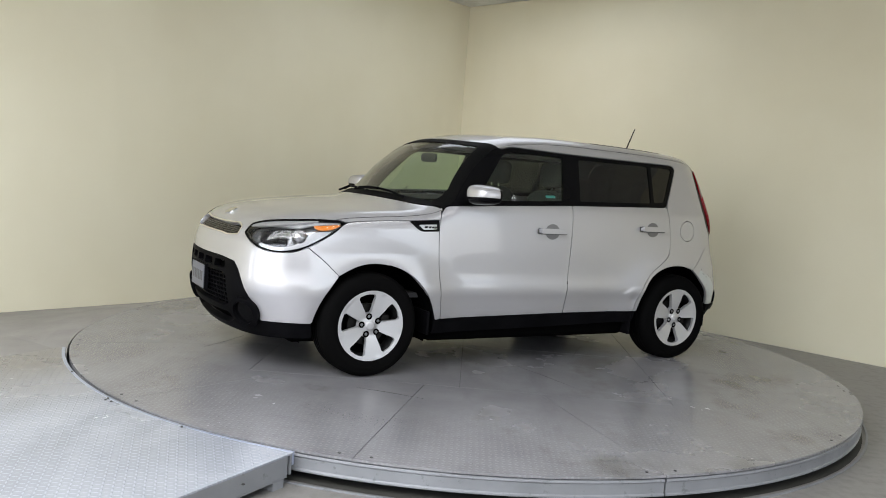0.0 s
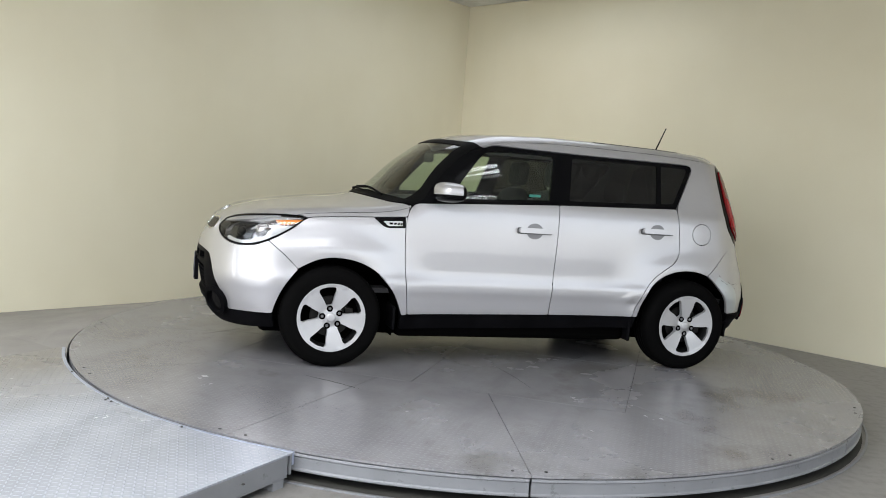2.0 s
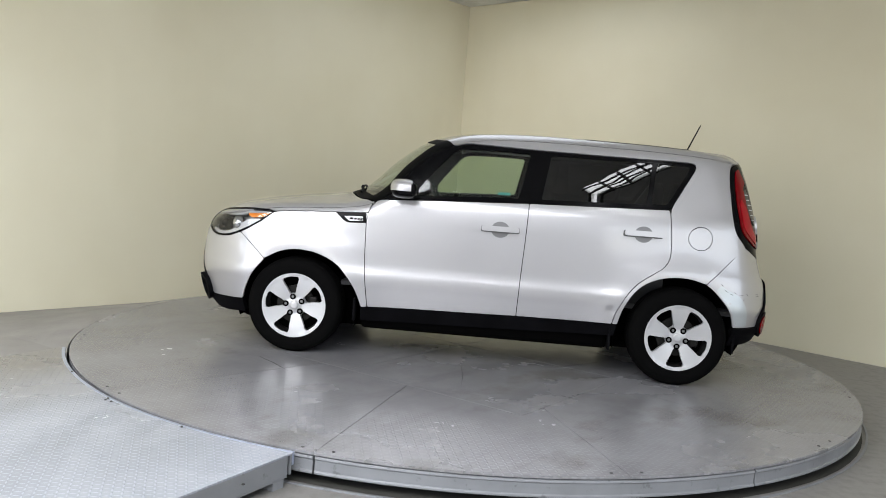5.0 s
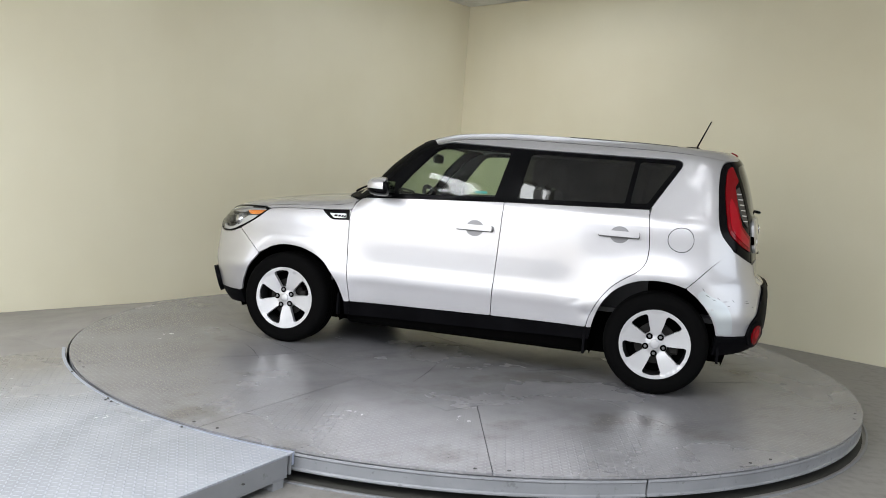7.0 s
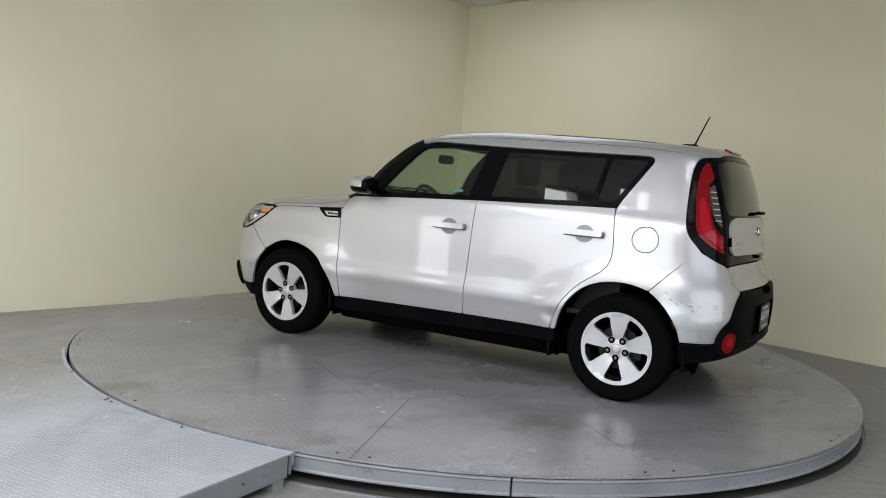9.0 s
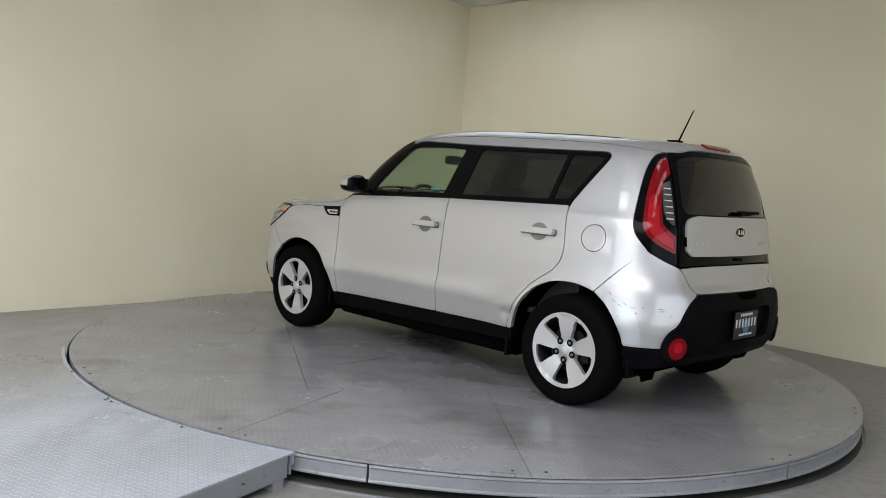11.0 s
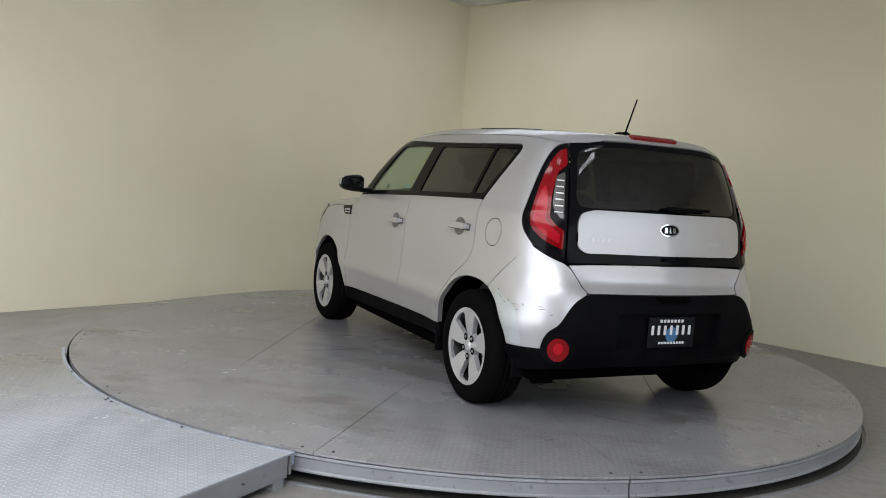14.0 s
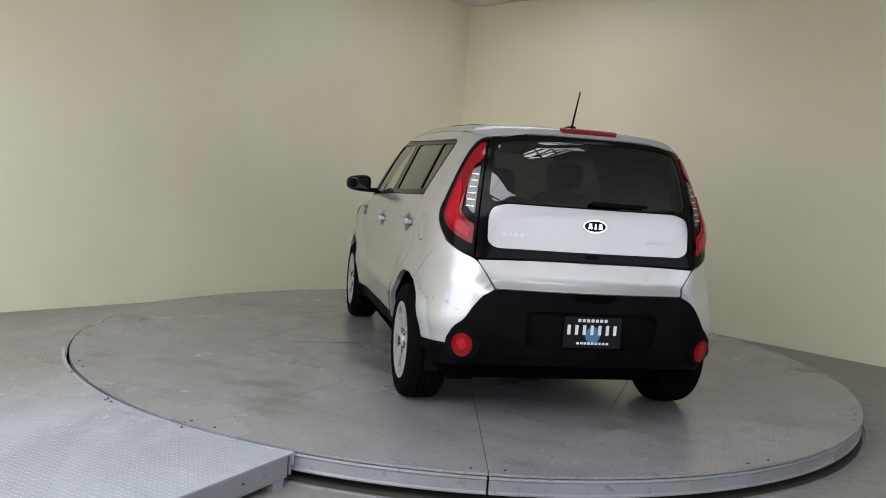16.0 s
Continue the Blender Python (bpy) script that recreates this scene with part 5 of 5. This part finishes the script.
    link_mesh("nose_badge", sheets_mesh("nose_badge", [sheet(em, wrap, gap=0, out=0.010, depth=0.012, step=0.02)]), CHROME, car, "oval chrome nose badge")
    # tail camera lens under the panel
    q = [(S_REAR - 0.03, 0.893), (S_REAR + 0.03, 0.893), (S_REAR + 0.025, 0.912), (S_REAR - 0.025, 0.912)]
    link_mesh("tail_camera", sheets_mesh("tail_camera", [sheet(q, wrap, gap=0, out=0.02, depth=0.02, step=0.02)]), PLASTIC, car)
    # dealer plate with unreadable bars
    pl = part("rear_plate", box_bm((1.958, -0.158, 0.442), (1.966, 0.158, 0.606), 0.003), PLATEBLACK, car, "black dealer plate with white lettering bars")
    face_x = 1.9665
    def bars(z0, z1, ys):
        for a, b in ys:
            part("lettering_bar", box_bm((face_x, a, z0), (face_x + 0.0015, b, z1)), PLATEWHITE, pl)
    bars(0.578, 0.594, [(-0.085 + 0.024 * i, -0.069 + 0.024 * i) for i in range(7)])
    bars(0.512, 0.562, [(-0.140 + 0.042 * i, -0.123 + 0.042 * i) for i in range(7)])
    bars(0.462, 0.474, [(-0.085 + 0.020 * i, -0.071 + 0.020 * i) for i in range(9)])
    bm = lathe([(0.0, 0.0), (0.042, 0.0)], 28, None, Matrix.Translation((face_x + 0.0006, 0, 0.512)) @ pose(0, 0, 0, 0, 0, 90))
    part("blue_disc", bm, PLATEBLUE, pl, "faded blue disc")
    fp = part("front_plate", box_bm((-2.132, -0.150, 0.445), (-2.127, 0.150, 0.595), 0.003), PLATEGREY, car, "pale front plate with dark bars")
    for i in range(6):
        part("lettering_bar", box_bm((-2.1335, -0.12 + 0.042 * i, 0.49), (-2.132, -0.095 + 0.042 * i, 0.55)), SCRATCH, fp)
    part("plate_frame", box_bm((-2.1268, -0.158, 0.437), (-2.10, 0.158, 0.603), 0.004), PLASTIC, fp)
    # stickers inside the side glass
    q = [(0.03, 1.172), (0.115, 1.174), (0.115, 1.192), (0.03, 1.190)]
    link_mesh("window_sticker", sheets_mesh("window_sticker", [sheet(q, girth, gap=0, out=-0.010, depth=0.0, step=0.02)]), TAG, car, "small teal window sticker")
    # paler repainted patch behind the rear arch
    q = [(1.512, 0.652), (1.545, 0.690), (1.60, 0.652), (1.668, 0.628), (1.700, 0.585), (1.722, 0.520), (1.738, 0.424), (1.655, 0.424), (1.630, 0.495), (1.580, 0.580)]
    link_mesh("repaired_patch", sheets_mesh("repaired_patch", [sheet(q, girth, gap=0, out=0.0008, depth=0.0, step=0.03, r=0.02)]), PALEPAINT, car, "paler blue-white repaired paint behind the rear wheel arch")
    # scuffs on the left rear corner
    rnd = random.Random(4)
    for s0, z0, L, dz in ((1.56, 0.665, 0.035, -0.02), (1.60, 0.640, 0.03, -0.012), (1.66, 0.628, 0.045, 0.004), (1.72, 0.642, 0.02, -0.015), (1.80, 0.635, 0.035, 0.002), (1.80, 0.622, 0.045, 0.003),
                          (1.54, 0.700, 0.02, -0.02), (1.69, 0.60, 0.02, 0.006), (1.86, 0.60, 0.02, 0.0), (1.63, 0.655, 0.02, -0.02)):
        q = [(s0, z0), (s0 + L * 0.5, z0 + dz * 0.5 - 0.002), (s0 + L, z0 + dz), (s0 + L * 0.6, z0 + dz * 0.5 + rnd.uniform(0.002, 0.004))]
        link_mesh("scuff", sheets_mesh("scuff", [sheet(q, girth, gap=0, out=0.0012, depth=0.0, step=0.02, r=0.001)]), SCRATCH, car, "dark scuff mark on the bumper corner")


PALEPAINT = material("pale_repair_paint", (0.49, 0.525, 0.54), 0.38, 0.45, coat=0.6)
MIRROR = material("dark_mirror_glass", (0.10, 0.10, 0.10), 0.05, 1.0)
HANDLE_SHADE = material("dark_grey_handle_shade", (0.10, 0.10, 0.102), 0.5)
ALLOY_CUP = material("shaded_silver_cup", (0.20, 0.20, 0.205), 0.4, 0.7)


def soft_block(name, lo, hi, mat, parent, lean=0.0, e=4.0, label=""):
    """A padded block with rounded faces."""
    bm = bmesh.new()
    bmesh.ops.create_cube(bm, size=2)
    bmesh.ops.subdivide_edges(bm, edges=bm.edges, cuts=5, use_grid_fill=True)
    mid = [(a + b) / 2 for a, b in zip(lo, hi)]
    hs = [(b - a) / 2 for a, b in zip(lo, hi)]
    for v in bm.verts:
        c = v.co.copy()
        n = (abs(c.x) ** e + abs(c.y) ** e + abs(c.z) ** e) ** (1 / e)
        c /= n
        z = c.z * hs[2]
        v.co = Vector((mid[0] + c.x * hs[0] + (z + hs[2]) * lean, mid[1] + c.y * hs[1], mid[2] + z))
    return part(name, bm, mat, parent, label, smooth=True)


def cabin(car):
    part("cabin_floor", box_bm((-1.0, -0.72, 0.47), (1.70, 0.72, 0.50)), CABIN, car)
    for y in (-0.37, 0.37):
        st = new("front_seat")
        st.parent = car
        soft_block("cushion", (-0.30, y - 0.25, 0.50), (0.24, y + 0.25, 0.72), CLOTH, st)
        soft_block("backrest", (0.16, y - 0.24, 0.62), (0.32, y + 0.24, 1.22), CLOTH, st, lean=0.22)
        soft_block("headrest", (0.34, y - 0.13, 1.24), (0.44, y + 0.13, 1.43), CLOTH, st, lean=0.05)
        for d in (-0.05, 0.05):
            part("headrest_post", box_bm((0.36, y + d - 0.006, 1.15), (0.372, y + d + 0.006, 1.27)), CHROME, st)
    st = new("rear_seat")
    st.parent = car
    soft_block("cushion", (0.68, -0.62, 0.50), (1.12, 0.62, 0.74), CLOTH, st)
    soft_block("backrest", (1.06, -0.62, 0.62), (1.20, 0.62, 1.16), CLOTH, st, lean=0.18)
    for y in (-0.40, 0.40):
        soft_block("headrest", (1.24, y - 0.13, 1.15), (1.33, y + 0.13, 1.34), CLOTH, st, lean=0.05)
    soft_block("dashboard", (-0.98, -0.70, 0.70), (-0.50, 0.70, 1.05), CABIN, car, e=6.0)
    bm = bmesh.new()
    n, m2 = 28, 8
    rings = []
    mt = pose(-0.36, -0.37, 1.03, 0, 62, 0)
    for i in range(n):
        a = math.tau * i / n
        rings.append([bm.verts.new(mt @ Vector(((0.175 + 0.015 * math.cos(b)) * math.cos(a), (0.175 + 0.015 * math.cos(b)) * math.sin(a), 0.015 * math.sin(b)))) for b in [math.tau * j / m2 for j in range(m2)]])
    for i in range(n):
        for j in range(m2):
            bm.faces.new((rings[i][j], rings[(i + 1) % n][j], rings[(i + 1) % n][(j + 1) % m2], rings[i][(j + 1) % m2]))
    sw = part("steering_wheel", bm, CABIN, car, smooth=True)
    part("wheel_boss", box_bm((-0.05, -0.15, -0.02), (0.05, 0.15, 0.02), 0.012, None, mt), CABIN, sw)
    soft_block("inner_mirror", (-0.50, -0.11, 1.36), (-0.47, 0.11, 1.43), CABIN, car)
    for y in (-0.62, 0.62):
        part("door_trim", box_bm((-0.75, y - 0.02, 0.5), (1.2, y + 0.02, 1.06)), CABIN, car)
    soft_block("parcel_shelf", (1.36, -0.60, 0.98), (1.72, 0.60, 1.02), CABIN, car)
    part("tail_trim", box_bm((1.66, -0.62, 0.50), (1.70, 0.62, 1.12)), CABIN, car)


def build_car():
    car = tagged(new("car"), "silver compact hatchback with black trim and scuffed rear corner", "car")
    car_body(car)
    car_details(car)
    cabin(car)
    return car


CAR = build_car()


# ---------------------------------------------------------------- movement
def motions():
    turn = [(0.0, 0.0), (2.0, -13.44), (4.0, -27.09), (6.3, -42.35), (8.0, -53.58), (10.0, -66.80),
            (12.0, -80.17), (14.0, -93.81), (16.0, -107.35)]
    walk(TURNTABLE, [(t, pose(0, 0, 0, 0, 0, a)) for t, a in turn])
    seat = pose(0, 0, 0, 0, 0, 32.13) @ pose(0.1424, 0.126, 0)
    ts, an = [t for t, _ in turn], [a for _, a in turn]
    rows = []
    for i in range(33):
        t = i * 0.5
        rows.append((t, pose(0, 0, 0, 0, 0, float(np.interp(t, ts, an))) @ seat))
    walk(CAR, rows)


motions()
